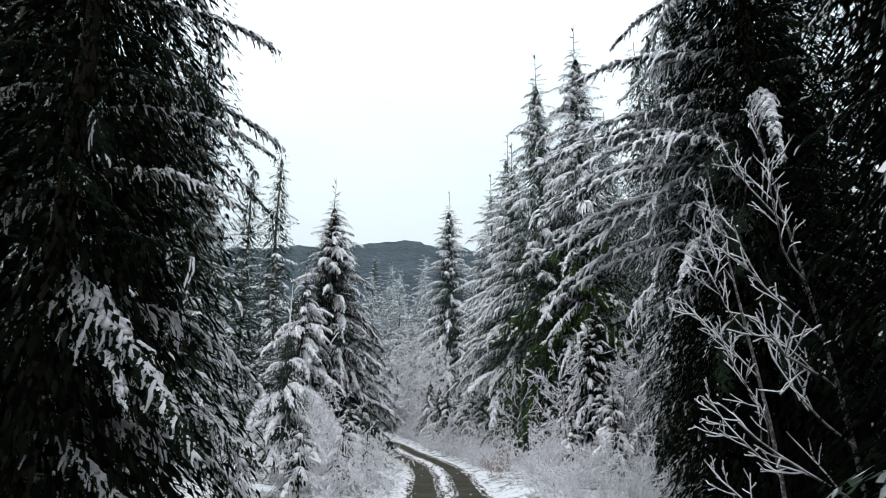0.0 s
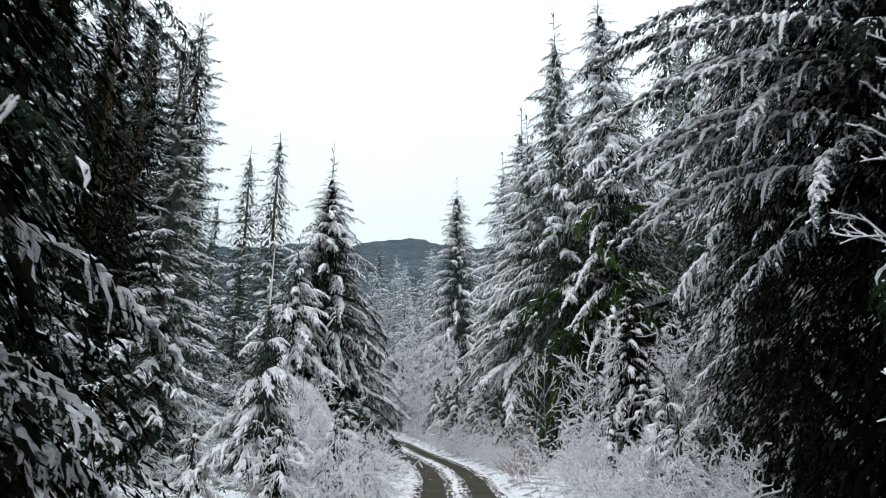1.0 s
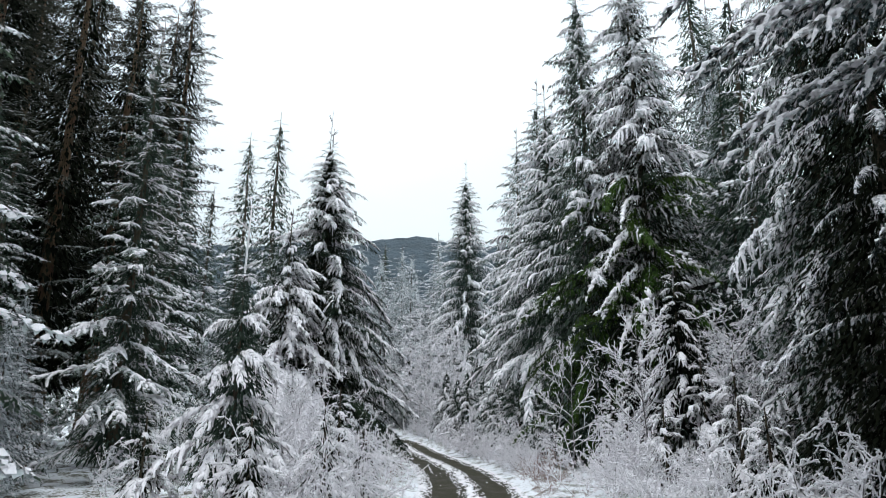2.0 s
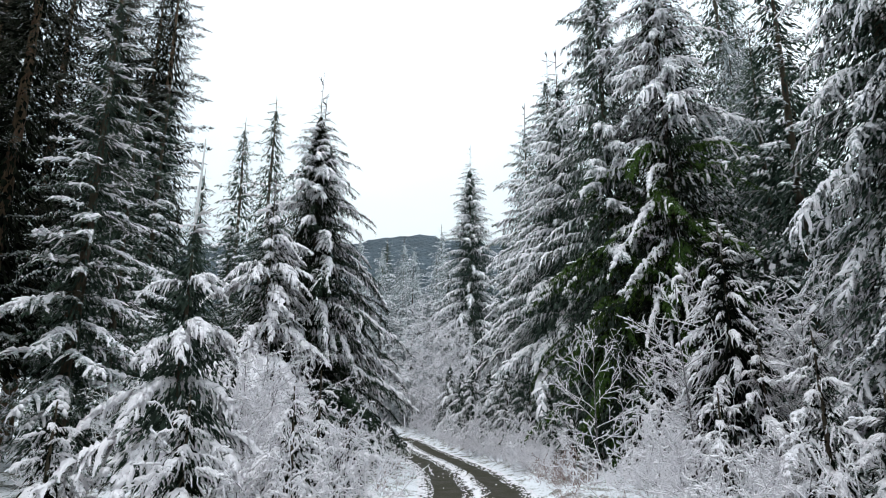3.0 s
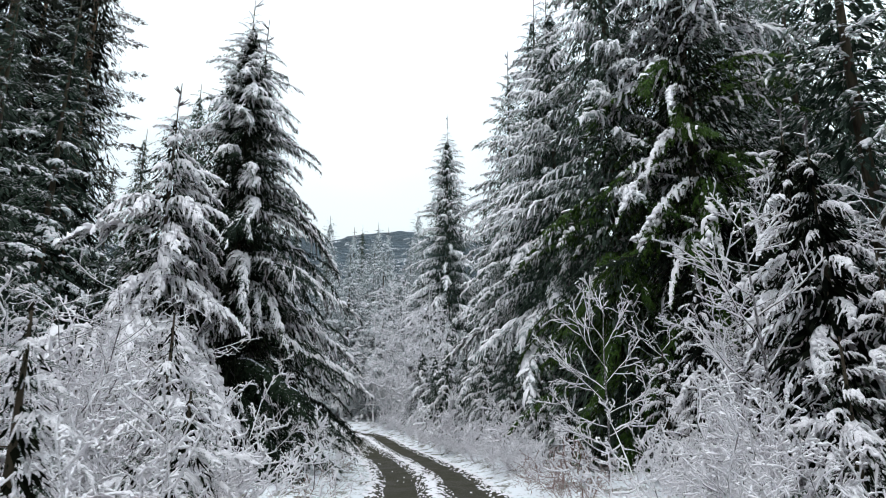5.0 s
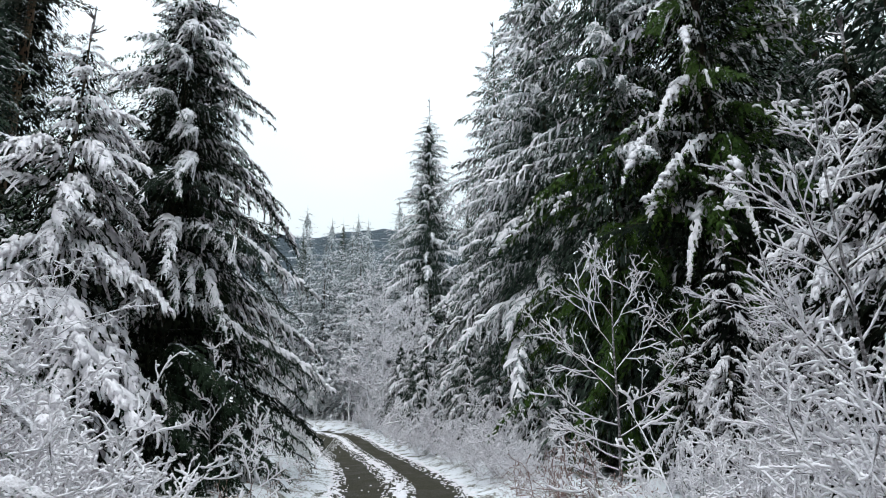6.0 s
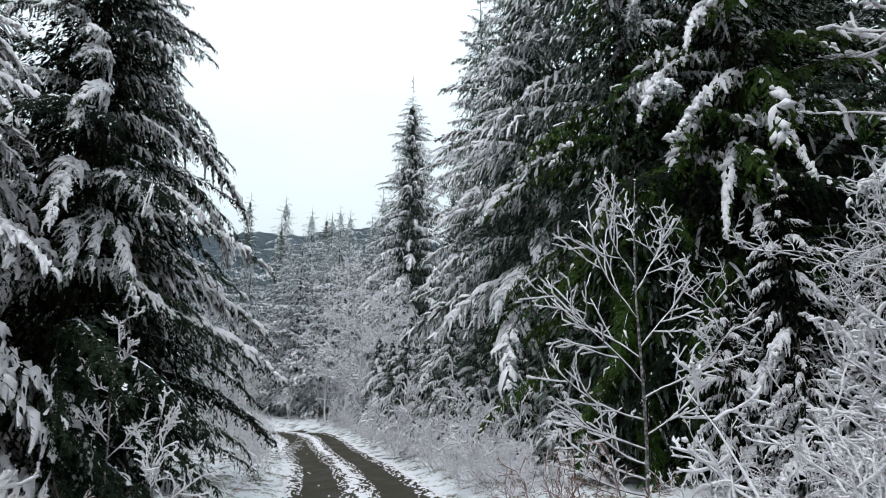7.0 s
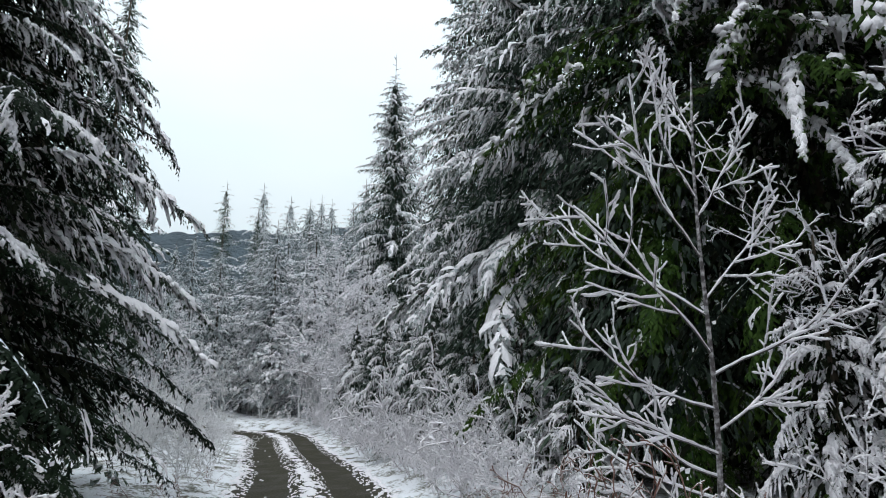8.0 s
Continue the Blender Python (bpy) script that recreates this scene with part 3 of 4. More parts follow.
def leader(h, seed, mat):
    """The bare tip of a young conifer with its few short shoots."""
    rng = np.random.default_rng(seed)
    s = Soup()
    p = np.array([[0, 0, 0], [0.02, 0.01, 0.5 * h], [0.05, -0.02, h]])
    tube(s, p, [0.03, 0.025, 0.012], 5)
    for i in range(9):
        z = h * (0.08, 0.36, 0.62)[i % 3] * rng.uniform(0.94, 1.06)
        a = 2.1 * i + rng.uniform(-0.5, 0.5)
        ln = min(h, 1.3) * rng.uniform(0.2, 0.42) * (1.1 - 0.6 * z / h)
        q = np.array([[0, 0, z], [0.5 * ln * math.cos(a), 0.5 * ln * math.sin(a), z + 0.25 * ln], [ln * math.cos(a), ln * math.sin(a), z + 0.6 * ln]])
        tube(s, q, [0.022, 0.022, 0.01], 4)
    return soup_mesh("leader", s, [mat])


def conifer(kind, label, x, y, h, r, nb, lib, seed, z0=0.6, fine=None, fine_to=0.0, parts=True, bark=BARK, trunk_r=None, up=14, low=-14, taper=0.72, group="roadside conifers", top=True, core=0.66, blades=230, size=0.2, inner=None, plain=0.0, whorl=0.0, core_z0=None, lead=0.0, shade_side=0.0):
    inner = inner or INNER_SHADE
    rng = np.random.default_rng(seed)
    tree = tagged(new(kind), label, "tree", group)
    tree.matrix_basis = pose(x, y, float(ground_z(x, y)), 0, 0, 0)
    me, p = trunk_mesh(h, trunk_r or 0.0075 * h + 0.03, seed, bark)
    new("trunk", me).parent = tree
    # backing blades added inside the crown; the dark inner colours paint its shade
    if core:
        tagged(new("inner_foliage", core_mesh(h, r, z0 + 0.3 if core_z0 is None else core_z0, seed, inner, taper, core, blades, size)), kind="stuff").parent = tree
    lane_side = (Vector((0.3, min(max(y - 4, 0), 25), 0)) - Vector((x, y, 0))).normalized()
    poses = bough_poses(rng, p, h, r, nb, z0, up, low, taper, whorl)
    rear = Soup()
    if parts:
        for ln, m in poses:
            out = m.to_3x3() @ Vector((1, 0, 0))
            use = fine if fine and m.translation.z < fine_to else lib
            # blackened boughs stand in for shade low down and on the -y side
            if use is fine and rng.random() < plain * (2.4 if m.translation.z < 4.0 else 1.0) + shade_side * (out.y < -0.4):
                use = LIB_NEAR
            if use is LIB_SPRUCE and ln > 2.6:
                use = LIB_BROAD
            if use is LIB_CEDAR and m.translation.z < 7.0:
                use = LIB_CEDAR_FINE
            if use is LIB_FINE and ln < 2.4:
                use = LIB_FINE_TOP
            if out.x * lane_side.x + out.y * lane_side.y < -0.3:
                use = LIB_BACK
            lb = use[rng.integers(len(use))]
            if use is LIB_BACK:
                a = np.array(m @ Matrix.Scale(ln / lb[4], 4))
                rear.v.append(lb[2][0] @ a[:3, :3].T + a[:3, 3])
                rear.f.append(lb[2][1] + rear.n)
                rear.m.append(lb[2][2])
                rear.n += len(lb[2][0])
                continue
            b = tagged(new("bough", lb[0]), kind="stuff")
            b.parent = tree
            b.matrix_basis = m @ Matrix.Scale(ln / lb[4], 4)
            tagged(new("snow", lb[1]), kind="stuff").parent = b
        if rear.n:
            tagged(new("rear_foliage", soup_mesh("rear_foliage", rear, [NEEDLES_FROST, BARK, SNOW])), kind="stuff").parent = tree
    else:
        gs, ws = Soup(), Soup()
        for ln, m in poses:
            lb = lib[rng.integers(len(lib))]
            a = np.array(m @ Matrix.Scale(ln / lb[4], 4))
            for src, dst in ((lb[2], gs), (lb[3], ws)):
                dst.v.append(src[0] @ a[:3, :3].T + a[:3, 3])
                dst.f.append(src[1] + dst.n)
                dst.m.append(src[2])
                dst.n += len(src[0])
        tagged(new("crown", soup_mesh("crown", gs, [lib[0][0].materials[0], BARK])), kind="stuff").parent = tree
        tagged(new("snow", soup_mesh("crown_snow", ws, [SNOW], True)), kind="stuff").parent = tree
    if top and parts:
        t = new("leader", leader(lead or 0.05 * h + 0.25, seed, RIME if lead else RIME_DARK))
        t.parent = tree
        t.matrix_basis = Matrix.Translation((p[-1][0], p[-1][1], h - 0.1))
    return tree


# ---- conifers beside the lane ----
DARK = "dark snow-laden spruce with drooping boughs beside the lane"
BEND = "snow-dusted spruce at the bend of the lane"
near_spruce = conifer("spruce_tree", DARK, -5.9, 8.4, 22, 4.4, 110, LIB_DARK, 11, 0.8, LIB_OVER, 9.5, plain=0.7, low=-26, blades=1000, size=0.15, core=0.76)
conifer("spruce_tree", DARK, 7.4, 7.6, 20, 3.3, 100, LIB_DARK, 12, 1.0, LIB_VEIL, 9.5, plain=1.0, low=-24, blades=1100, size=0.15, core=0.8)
over_spruce = conifer("spruce_tree", DARK, 8.0, 13.4, 27, 5.0, 150, LIB_FROST, 13, 4.4, LIB_VEIL, 14, plain=0.12, shade_side=0.8, core_z0=0.4, low=-16, taper=0.6, blades=1300, size=0.16, core=0.62)
conifer("hemlock_tree", "frosted hemlock with hanging boughs beside the lane", 10.9, 24.2, 23, 4.5, 150, LIB_FROST, 14, 0.6, low=-12, blades=700, size=0.16, core=0.75, inner=INNER_SHADE_FROST)
# the blackened core reaches the ground, painting a dark hollow below the boughs
cedar = conifer("cedar_tree", "tall green conifer with snow caps on its boughs", 8.9, 34.6, 27, 5.8, 240, LIB_FROST, 15, 2.8, LIB_CEDAR, 14.0, low=-12, plain=0.2, core_z0=0.3, blades=700, size=0.16, core=0.78)
conifer("spruce_tree", "tall snow-dusted spruce standing behind other trees", 6.4, 36.2, 26, 5.2, 190, LIB_SPRUCE, 16, 0.6, LIB_CEDAR, 9.0, blades=450, size=0.2, inner=INNER_SHADE_FROST)
conifer("spruce_tree", BEND, 5.3, 40.6, 21.5, 5.2, 170, LIB_SPRUCE, 17, 0.5, LIB_FROST, 7.0, blades=400, size=0.22, inner=INNER_SHADE_FROST)
conifer("spruce_tree", BEND, 4.3, 48.6, 22.4, 4.8, 150, LIB_SPRUCE, 118, 0.5, LIB_FROST, 7.0, taper=0.62, inner=INNER_SHADE_FROST)
conifer("spruce_tree", BEND, 5.3, 45.3, 24.6, 5.2, 180, LIB_SPRUCE, 18, 0.5, LIB_FROST, 8.0, inner=INNER_SHADE_FROST)
conifer("spruce_tree", BEND, 3.6, 52.5, 15, 4.2, 80, LIB_SPRUCE, 24, 0.4, LIB_FROST, 7.0, inner=INNER_SHADE_FROST)
conifer("spruce_tree", "pointed snowy spruce where the lane turns", 0.75, 67.5, 27.0, 6.2, 240, LIB_SPRUCE, 19, 0.5, blades=420, size=0.26, inner=INNER_SHADE_FROST)
lane_spruce = conifer("spruce_tree", "broad snow-laden spruce beside the lane", -6.8, 34.5, 16.0, 6.2, 240, LIB_SPRUCE, 20, 0.5, LIB_FINE, 18.0, up=6, low=-14, taper=0.82, plain=0.35, blades=800, size=0.16, core=0.55, lead=1.5)
conifer("fir_tree", "young grey-green fir with snow clumps on its boughs", -12.3, 27.7, 16.6, 3.1, 150, LIB_FIR, 21, 0.4, core=0.4, blades=200, size=0.14, trunk_r=0.2, whorl=0.85, inner=INNER_SHADE_FROST)
conifer("fir_tree", "small young fir bowed under thick snow among shrubs", -5.5, 20.7, 5.6, 2.3, 60, LIB_LADEN, 22, 0.6, low=-10, up=20, core=0.5, blades=420, size=0.12, whorl=0.95, inner=INNER_SHADE_FROST, lead=1.7)
for i, (x, y, h) in enumerate([(-3.4, 20.6, 2.5), (-4.5, 19.0, 2.3), (-2.8, 22.4, 2.0), (-3.7, 23.8, 3.0), (-6.9, 19.6, 2.2), (5.0, 23.2, 2.6), (6.6, 24.4, 4.0), (6.2, 21.6, 3.6), (5.4, 18.8, 2.4), (3.6, 37.0, 3.0), (3.0, 40.2, 3.4), (2.2, 43.6, 3.4), (1.4, 47.6, 3.8), (4.0, 34.6, 2.2)]):
    conifer("fir_tree", "knee-high to head-high young fir bowed under snow among shrubs", x, y, h, 0.36 * h + 0.35, 22 + int(3 * h), LIB_YOUNG, 140 + i, 0.2, low=-12, core=0.4, blades=110, size=0.09, group="young firs", top=False)
conifer("fir_tree", "slender twin-topped fir behind a broad spruce", -7.6, 38.5, 17.5, 3.6, 85, LIB_SPRUCE, 23, 0.5)
conifer("hemlock_tree", "young hemlock bowed under thick snow behind a sapling", 6.4, 30.2, 4.9, 1.6, 60, LIB_LADEN, 25, 0.3, low=-20)
for i, (x, y, h) in enumerate([(5.6, 30.7, 3.2), (5.7, 29.2, 2.3), (6.7, 28.7, 3.6), (7.6, 29.2, 5.0), (8.4, 28.2, 5.2)]):
    conifer("hemlock_tree", "young hemlock bowed under thick snow among shrubs", x, y, h, 0.25 * h + 0.45, 30 + int(5 * h), LIB_LADEN, 280 + i, 0.2, low=-18, core=0.5, blades=200, size=0.1, group="laden hemlocks", top=False)
conifer("hemlock_tree", "young hemlock bowed under thick snow among shrubs", 7.2, 27.2, 7.5, 2.5, 50, LIB_LADEN, 26, 0.3, low=-20)
conifer("hemlock_tree", "young hemlock bowed under thick snow among shrubs", 6.3, 25.2, 6.2, 2.1, 46, LIB_LADEN, 29, 0.3, low=-20)
conifer("hemlock_tree", "dark hemlock with lightly frosted hanging boughs beside the lane", 9.4, 20.2, 20.0, 3.9, 130, LIB_VEIL, 27, 0.3, low=-26, blades=700, size=0.14, core=0.75)
conifer("hemlock_tree", "hemlock bowed under thick snow in front of a broad spruce", -7.5, 31.0, 10.2, 4.1, 105, LIB_LADEN, 28, 0.3, low=-16, blades=300, size=0.14)


for i, (x, y, h) in enumerate([(4.0, 39.4, 4.6), (2.9, 41.8, 4.4), (2.2, 44.6, 5.2), (1.4, 47.4, 4.8), (0.4, 50.6, 5.4), (-0.3, 53.8, 5.0), (-1.2, 57.0, 5.6), (4.6, 43.4, 6.6), (3.2, 49.2, 6.4)]):
    conifer("hemlock_tree", "low frosted hemlock with hanging boughs at the lane's bend", x, y, h, 0.32 * h + 0.7, 34 + int(4 * h), LIB_FROST, 240 + i, 0.2, low=-10, core=0.6, blades=260, size=0.16, inner=INNER_SHADE_FROST, group="low hemlocks", top=False)
conifer("cedar_tree", "tall yellow-green cedar lightly dusted with snow deep in the woods", 21.0, 50.6, 29, 4.2, 150, LIB_CEDAR, 260, 0.6, parts=False, group="woodland conifers", blades=120, size=0.3)


def extra_bough(tree, lib, z, az, ln, pitch):
    """One more bough on a tree, where it hangs far out over the lane's edge."""
    lb = lib[int(z * 10) % len(lib)]
    b = tagged(new("bough", lb[0]), kind="stuff")
    b.parent = tree
    b.matrix_basis = Matrix.Translation((0, 0, z)) @ Matrix.Rotation(radians(az), 4, "Z") @ Matrix.Rotation(radians(-pitch), 4, "Y") @ Matrix.Scale(ln / lb[4], 4)
    tagged(new("snow", lb[1]), kind="stuff").parent = b


for z, az, ln, pitch in [(2.9, 8, 3.7, -4), (1.6, -2, 3.8, -8), (5.8, -12, 3.4, 6), (3.6, -38, 3.3, -2), (7.0, 10, 3.3, 8), (2.2, -28, 3.4, -6)]:
    extra_bough(near_spruce, LIB_OVER, z, az, ln, pitch)
for z, az, ln, pitch in [(7.6, 230, 5.2, -12), (9.2, 221, 5.4, -8), (6.6, 241, 5.0, -14), (11.2, 226, 5.2, -10), (12.6, 237, 5.0, -8), (10.2, 212, 5.4, -12), (8.2, 250, 5.0, -10)]:
    extra_bough(cedar, LIB_CHAIN, z, az, ln, pitch)
for z, az, ln, pitch in [(9.0, 0, 3.4, 2), (7.8, 16, 3.5, 0), (10.4, -8, 3.2, 4)]:
    extra_bough(near_spruce, LIB_OVER, z, az, ln, pitch)
for z, az, ln, pitch in [(4.0, 28, 3.6, -2), (2.2, 32, 3.8, -4), (2.9, 22, 3.4, -4)]:
    extra_bough(near_spruce, LIB_FINE, z, az, ln, pitch)
for z, az, ln, pitch in [(7.6, 175, 5.9, 4), (8.6, 190, 5.7, 7), (6.8, 165, 5.7, 2), (9.6, 180, 5.5, 9), (8.0, 158, 5.4, 4), (11.0, 178, 5.2, 11), (7.2, 184, 5.6, 2), (7.9, 180, 6.1, 8), (8.9, 184, 6.1, 10), (7.0, 178, 6.0, 7), (8.3, 170, 6.0, 8), (9.3, 172, 5.9, 11), (6.2, 172, 5.6, 5)]:
    extra_bough(over_spruce, LIB_VEIL, z, az, ln, pitch)
# low boughs in blackened needles, painting shade under the spruce
for z, az, ln, pitch in [(0.9, -35, 4.6, 2), (0.8, -15, 4.2, 2), (1.3, -20, 4.6, 0), (1.8, -5, 4.6, 0), (1.2, 8, 4.4, 2)]:
    extra_bough(lane_spruce, LIB_NEAR, z, az, ln, pitch)


for z, az, ln, pitch in [(3.4, 12, 5.0, 4), (4.2, 35, 5.0, 6), (5.0, 55, 4.8, 8), (5.6, 22, 4.6, 8)]:
    extra_bough(lane_spruce, LIB_FINE, z, az, ln, pitch)


# ---- woods further off: a few trees built once, then copied ----
def woods():
    rng = np.random.default_rng(77)
    LAB = "snow-frosted conifer in the woods beyond the lane, unseen copies added for shade"
    protos = [conifer("spruce_tree", LAB, 16, 62, 24, 4.0, 85, LIB_FAR, 31, 0.6, parts=False, group="woodland conifers", blades=90, size=0.3, inner=INNER_SHADE_FROST),
              conifer("spruce_tree", LAB, -14, 86, 20, 3.8, 78, LIB_FAR, 32, 0.6, parts=False, group="woodland conifers", blades=90, size=0.3, inner=INNER_SHADE_FROST),
              conifer("spruce_tree", LAB, -20, 94, 26, 4.4, 90, LIB_FAR, 33, 0.6, parts=False, group="woodland conifers", blades=90, size=0.3, inner=INNER_SHADE_FROST)]
    whites = [conifer("fir_tree", "fir white all over with frost beyond the bend", -5.5, 72, 15, 4.6, 120, LIB_WHITE, 34, 0.4, parts=False, group="frosted firs", blades=110, size=0.3, inner=NEEDLES_WHITE),
              conifer("fir_tree", "fir white all over with frost beyond the bend", -10, 74, 13, 4.4, 110, LIB_WHITE, 35, 0.4, parts=False, group="frosted firs", blades=110, size=0.3, inner=NEEDLES_WHITE)]
    for x, y, s in [(-1.5, 70, 1.25), (-5.2, 68.5, 1.2), (-8.6, 70.5, 1.1), (-6.8, 75, 1.15), (-3.4, 72, 1.2), (-13, 71, 0.95), (-3, 76, 1.3), (-8, 79, 1.3), (-12, 80, 1.2), (-17, 76, 1.1), (2.5, 72, 0.95), (-16, 66, 0.8), (-11, 56, 0.55), (-10, 50, 0.5), (-20, 80, 1.2), (-24, 60, 1.0), (-21, 54, 0.85), (-27, 66, 1.1), (-9, 88, 1.45), (-6, 87, 1.4), (-2.5, 86, 1.4), (0.5, 84, 1.3), (-13.4, 23.8, 0.34), (-15.2, 26.6, 0.42), (-18.5, 31, 0.5), (1.5, 56, 0.5)]:
        copy_thing(whites[rng.integers(2)], Matrix.LocRotScale((x, y, float(ground_z(x, y)) - 0.1), Euler((0, 0, rng.uniform(0, 6.28))), (s, s, s * rng.uniform(0.9, 1.1))))
    spots = [(-19.8, 66, 1.32), (-25.0, 71, 1.32), (-16.6, 137, 1.45), (-9.3, 112, 1.2), (20.5, 50, 1.15), (12.5, 41, 1.0), (15.5, 36, 0.95), (13.2, 45, 0.95), (16, 30, 1.0), (-15, 34, 0.7), (-17, 40, 0.8), (-13.5, 52, 0.7), (-17, 58, 0.7), (14.5, 38.5, 0.9), (17, 43, 1.0), (-21, 60, 0.75), (-24, 56, 0.8), (-11, 88, 1.0), (-7, 93, 1.05), (-14.5, 90, 0.95), (-17.5, 84, 0.9), (-3, 96, 1.05), (-9, 99, 1.0), (-16, 25, 0.5), (-18, 28.5, 0.55), (-15.5, 21.5, 0.5), (-20.5, 34, 0.6), (-23, 26, 0.6), (16.5, 44, 1.3), (19.5, 48, 1.35)]
    for i in range(11):
        spots.append((12.5 + rng.uniform(0, 6), 2 + i * 5.0, rng.uniform(0.8, 1.1)))
    for i in range(10):
        spots.append((-30 + rng.uniform(-10, 8), 52 + i * 6, rng.uniform(0.6, 0.95)))
    for i in range(14):
        spots.append((-60 + i * 6.0 + rng.uniform(-2, 2), 100 + rng.uniform(0, 35), rng.uniform(0.5, 0.72) + 0.2 * (i > 9)))
    for i in range(9):
        spots.append((4.5 + rng.uniform(0, 7), 53 + i * 3.4, rng.uniform(0.7, 0.95)))
    # woods round the start; those out of view are added to block sky light
    for x, y in [(-7, 0.5), (-12, 10), (-13, 15.5), (-13.5, 20), (6.5, 1.5), (-7.4, 3.6), (7.6, 3.6), (11, 4), (12, 10.5), (12, 18), (-5.4, -2.0), (5.4, -1.6), (-5.5, -6.5), (6, -6.5), (-2.5, -12), (3, -12), (-9, -10), (10, -11), (0, -20)]:
        spots.append((x, y, rng.uniform(0.75, 0.95)))
    for x, y, s in spots:
        m = Matrix.LocRotScale((x, y, float(ground_z(x, y)) - 0.1), Euler((0, 0, rng.uniform(0, 6.28))), (s * rng.uniform(1.0, 1.3),) * 2 + (s,))
        if 80 < y < 110 and x < 6:
            m = Matrix.LocRotScale((x, y, float(ground_z(x, y)) - 0.1), Euler((0, 0, rng.uniform(0, 6.28))), (1.3 * s, 1.3 * s, (1.72 if x > -15 else 1.3) * s))
            copy_thing(whites[rng.integers(2)], m)
            continue
        if x > 11 and y > 33 and rng.random() < 0.65:
            m = Matrix.LocRotScale((x, y, float(ground_z(x, y)) - 0.1), Euler((0, 0, rng.uniform(0, 6.28))), (1.1 * s, 1.1 * s, 1.7 * s))
            copy_thing(whites[rng.integers(2)], m)
            continue
        copy_thing(protos[rng.integers(3)], m)


woods()


def pines():
    rng = np.random.default_rng(41)
    LAB = "tall dark pine with a bare reddish-brown trunk"
    a = conifer("pine_tree", LAB, -23.5, 44, 34, 4.8, 130, LIB_PINE, 51, 6, parts=False, bark=BARK_PINE, trunk_r=0.5, up=25, low=-10, taper=0.4, group="tall pines", top=False, core=0.7, blades=130, size=0.32)
    b = conifer("pine_tree", LAB, -21.4, 47.5, 36, 4.0, 130, LIB_PINE, 52, 4, parts=False, bark=BARK_PINE, trunk_r=0.42, up=25, low=-10, taper=0.4, group="tall pines", top=False, core=0.7, blades=130, size=0.32)
    for x, y, s in [(-27, 44.5, 1.0), (-30.5, 40, 1.05), (-26, 38, 0.9), (-33, 46, 1.1), (-24, 50, 1.0), (-28, 52, 1.05), (-36, 40, 1.0), (-17.2, 30, 0.75), (-22, 31, 0.85), (-26, 27, 0.9), (-19, 24, 0.8), (-29, 33, 1.0)]:
        copy_thing((a, b)[rng.integers(2)], Matrix.LocRotScale((x, y, float(ground_z(x, y)) - 0.1), Euler((0, 0, rng.uniform(0, 6.28))), (s, s, s)))


pines()

# ---- bare shrubs and saplings, caked in rime: stems built once and shared ----


def branch(soup, rng, p0, d, ln, r, depth, kids, bend=0.25, lift=0.05, n=4, thin=0.008):
    """One crooked branch, uneven with rime, and after it its own branches."""
    n = n if depth else 3
    pts, q, v = [np.array(p0, float)], np.array(p0, float), np.array(d, float)
    for i in range(n):
        v = v + rng.normal(0, bend, 3) * 0.6 + np.array([0, 0, lift])
        v /= np.linalg.norm(v)
        q = q + v * ln / n
        pts.append(q.copy())
    pts = np.array(pts)
    rad = np.linspace(r, max(0.6 * r, thin), n + 1) * rng.uniform(0.7, 1.35, n + 1)
    if depth == 0:
        rad = max(r, thin) * np.array([0.8, rng.uniform(1.0, 1.5), rng.uniform(0.9, 1.4), 0.4])
    tube(soup, pts, rad, 3)
    if depth == 0:
        return
    for i in range(kids[0]):
        t = (i + rng.uniform(0.2, 1.0)) / kids[0] * 0.8 + 0.2
        o = along(pts, t)
        k = min(int(t * n), n - 1)
        ax = pts[k + 1] - pts[k]
        ax /= np.linalg.norm(ax)
        w = np.cross(ax, rng.normal(0, 1, 3))
        w /= np.linalg.norm(w) + 1e-9
        a = radians(rng.uniform(38, 75))
        branch(soup, rng, o, ax * math.cos(a) + w * math.sin(a), ln * rng.uniform(0.22, 0.5) * (1.15 - 0.55 * t), r * 0.62, depth - 1, kids[1:], bend, lift, 4, thin)


def stem_mesh(seed, h, kids, r, mat, bend=0.25, tilt=0.35, lift=0.04, thin=0.008):
    rng = np.random.default_rng(seed)
    s = Soup()
    d = np.array([tilt, 0, 1.0])
    branch(s, rng, (0, 0, -0.1), d / np.linalg.norm(d), h, r, len(kids), kids, bend, lift, 5, thin)
    return soup_mesh("stem", s, [mat], True)


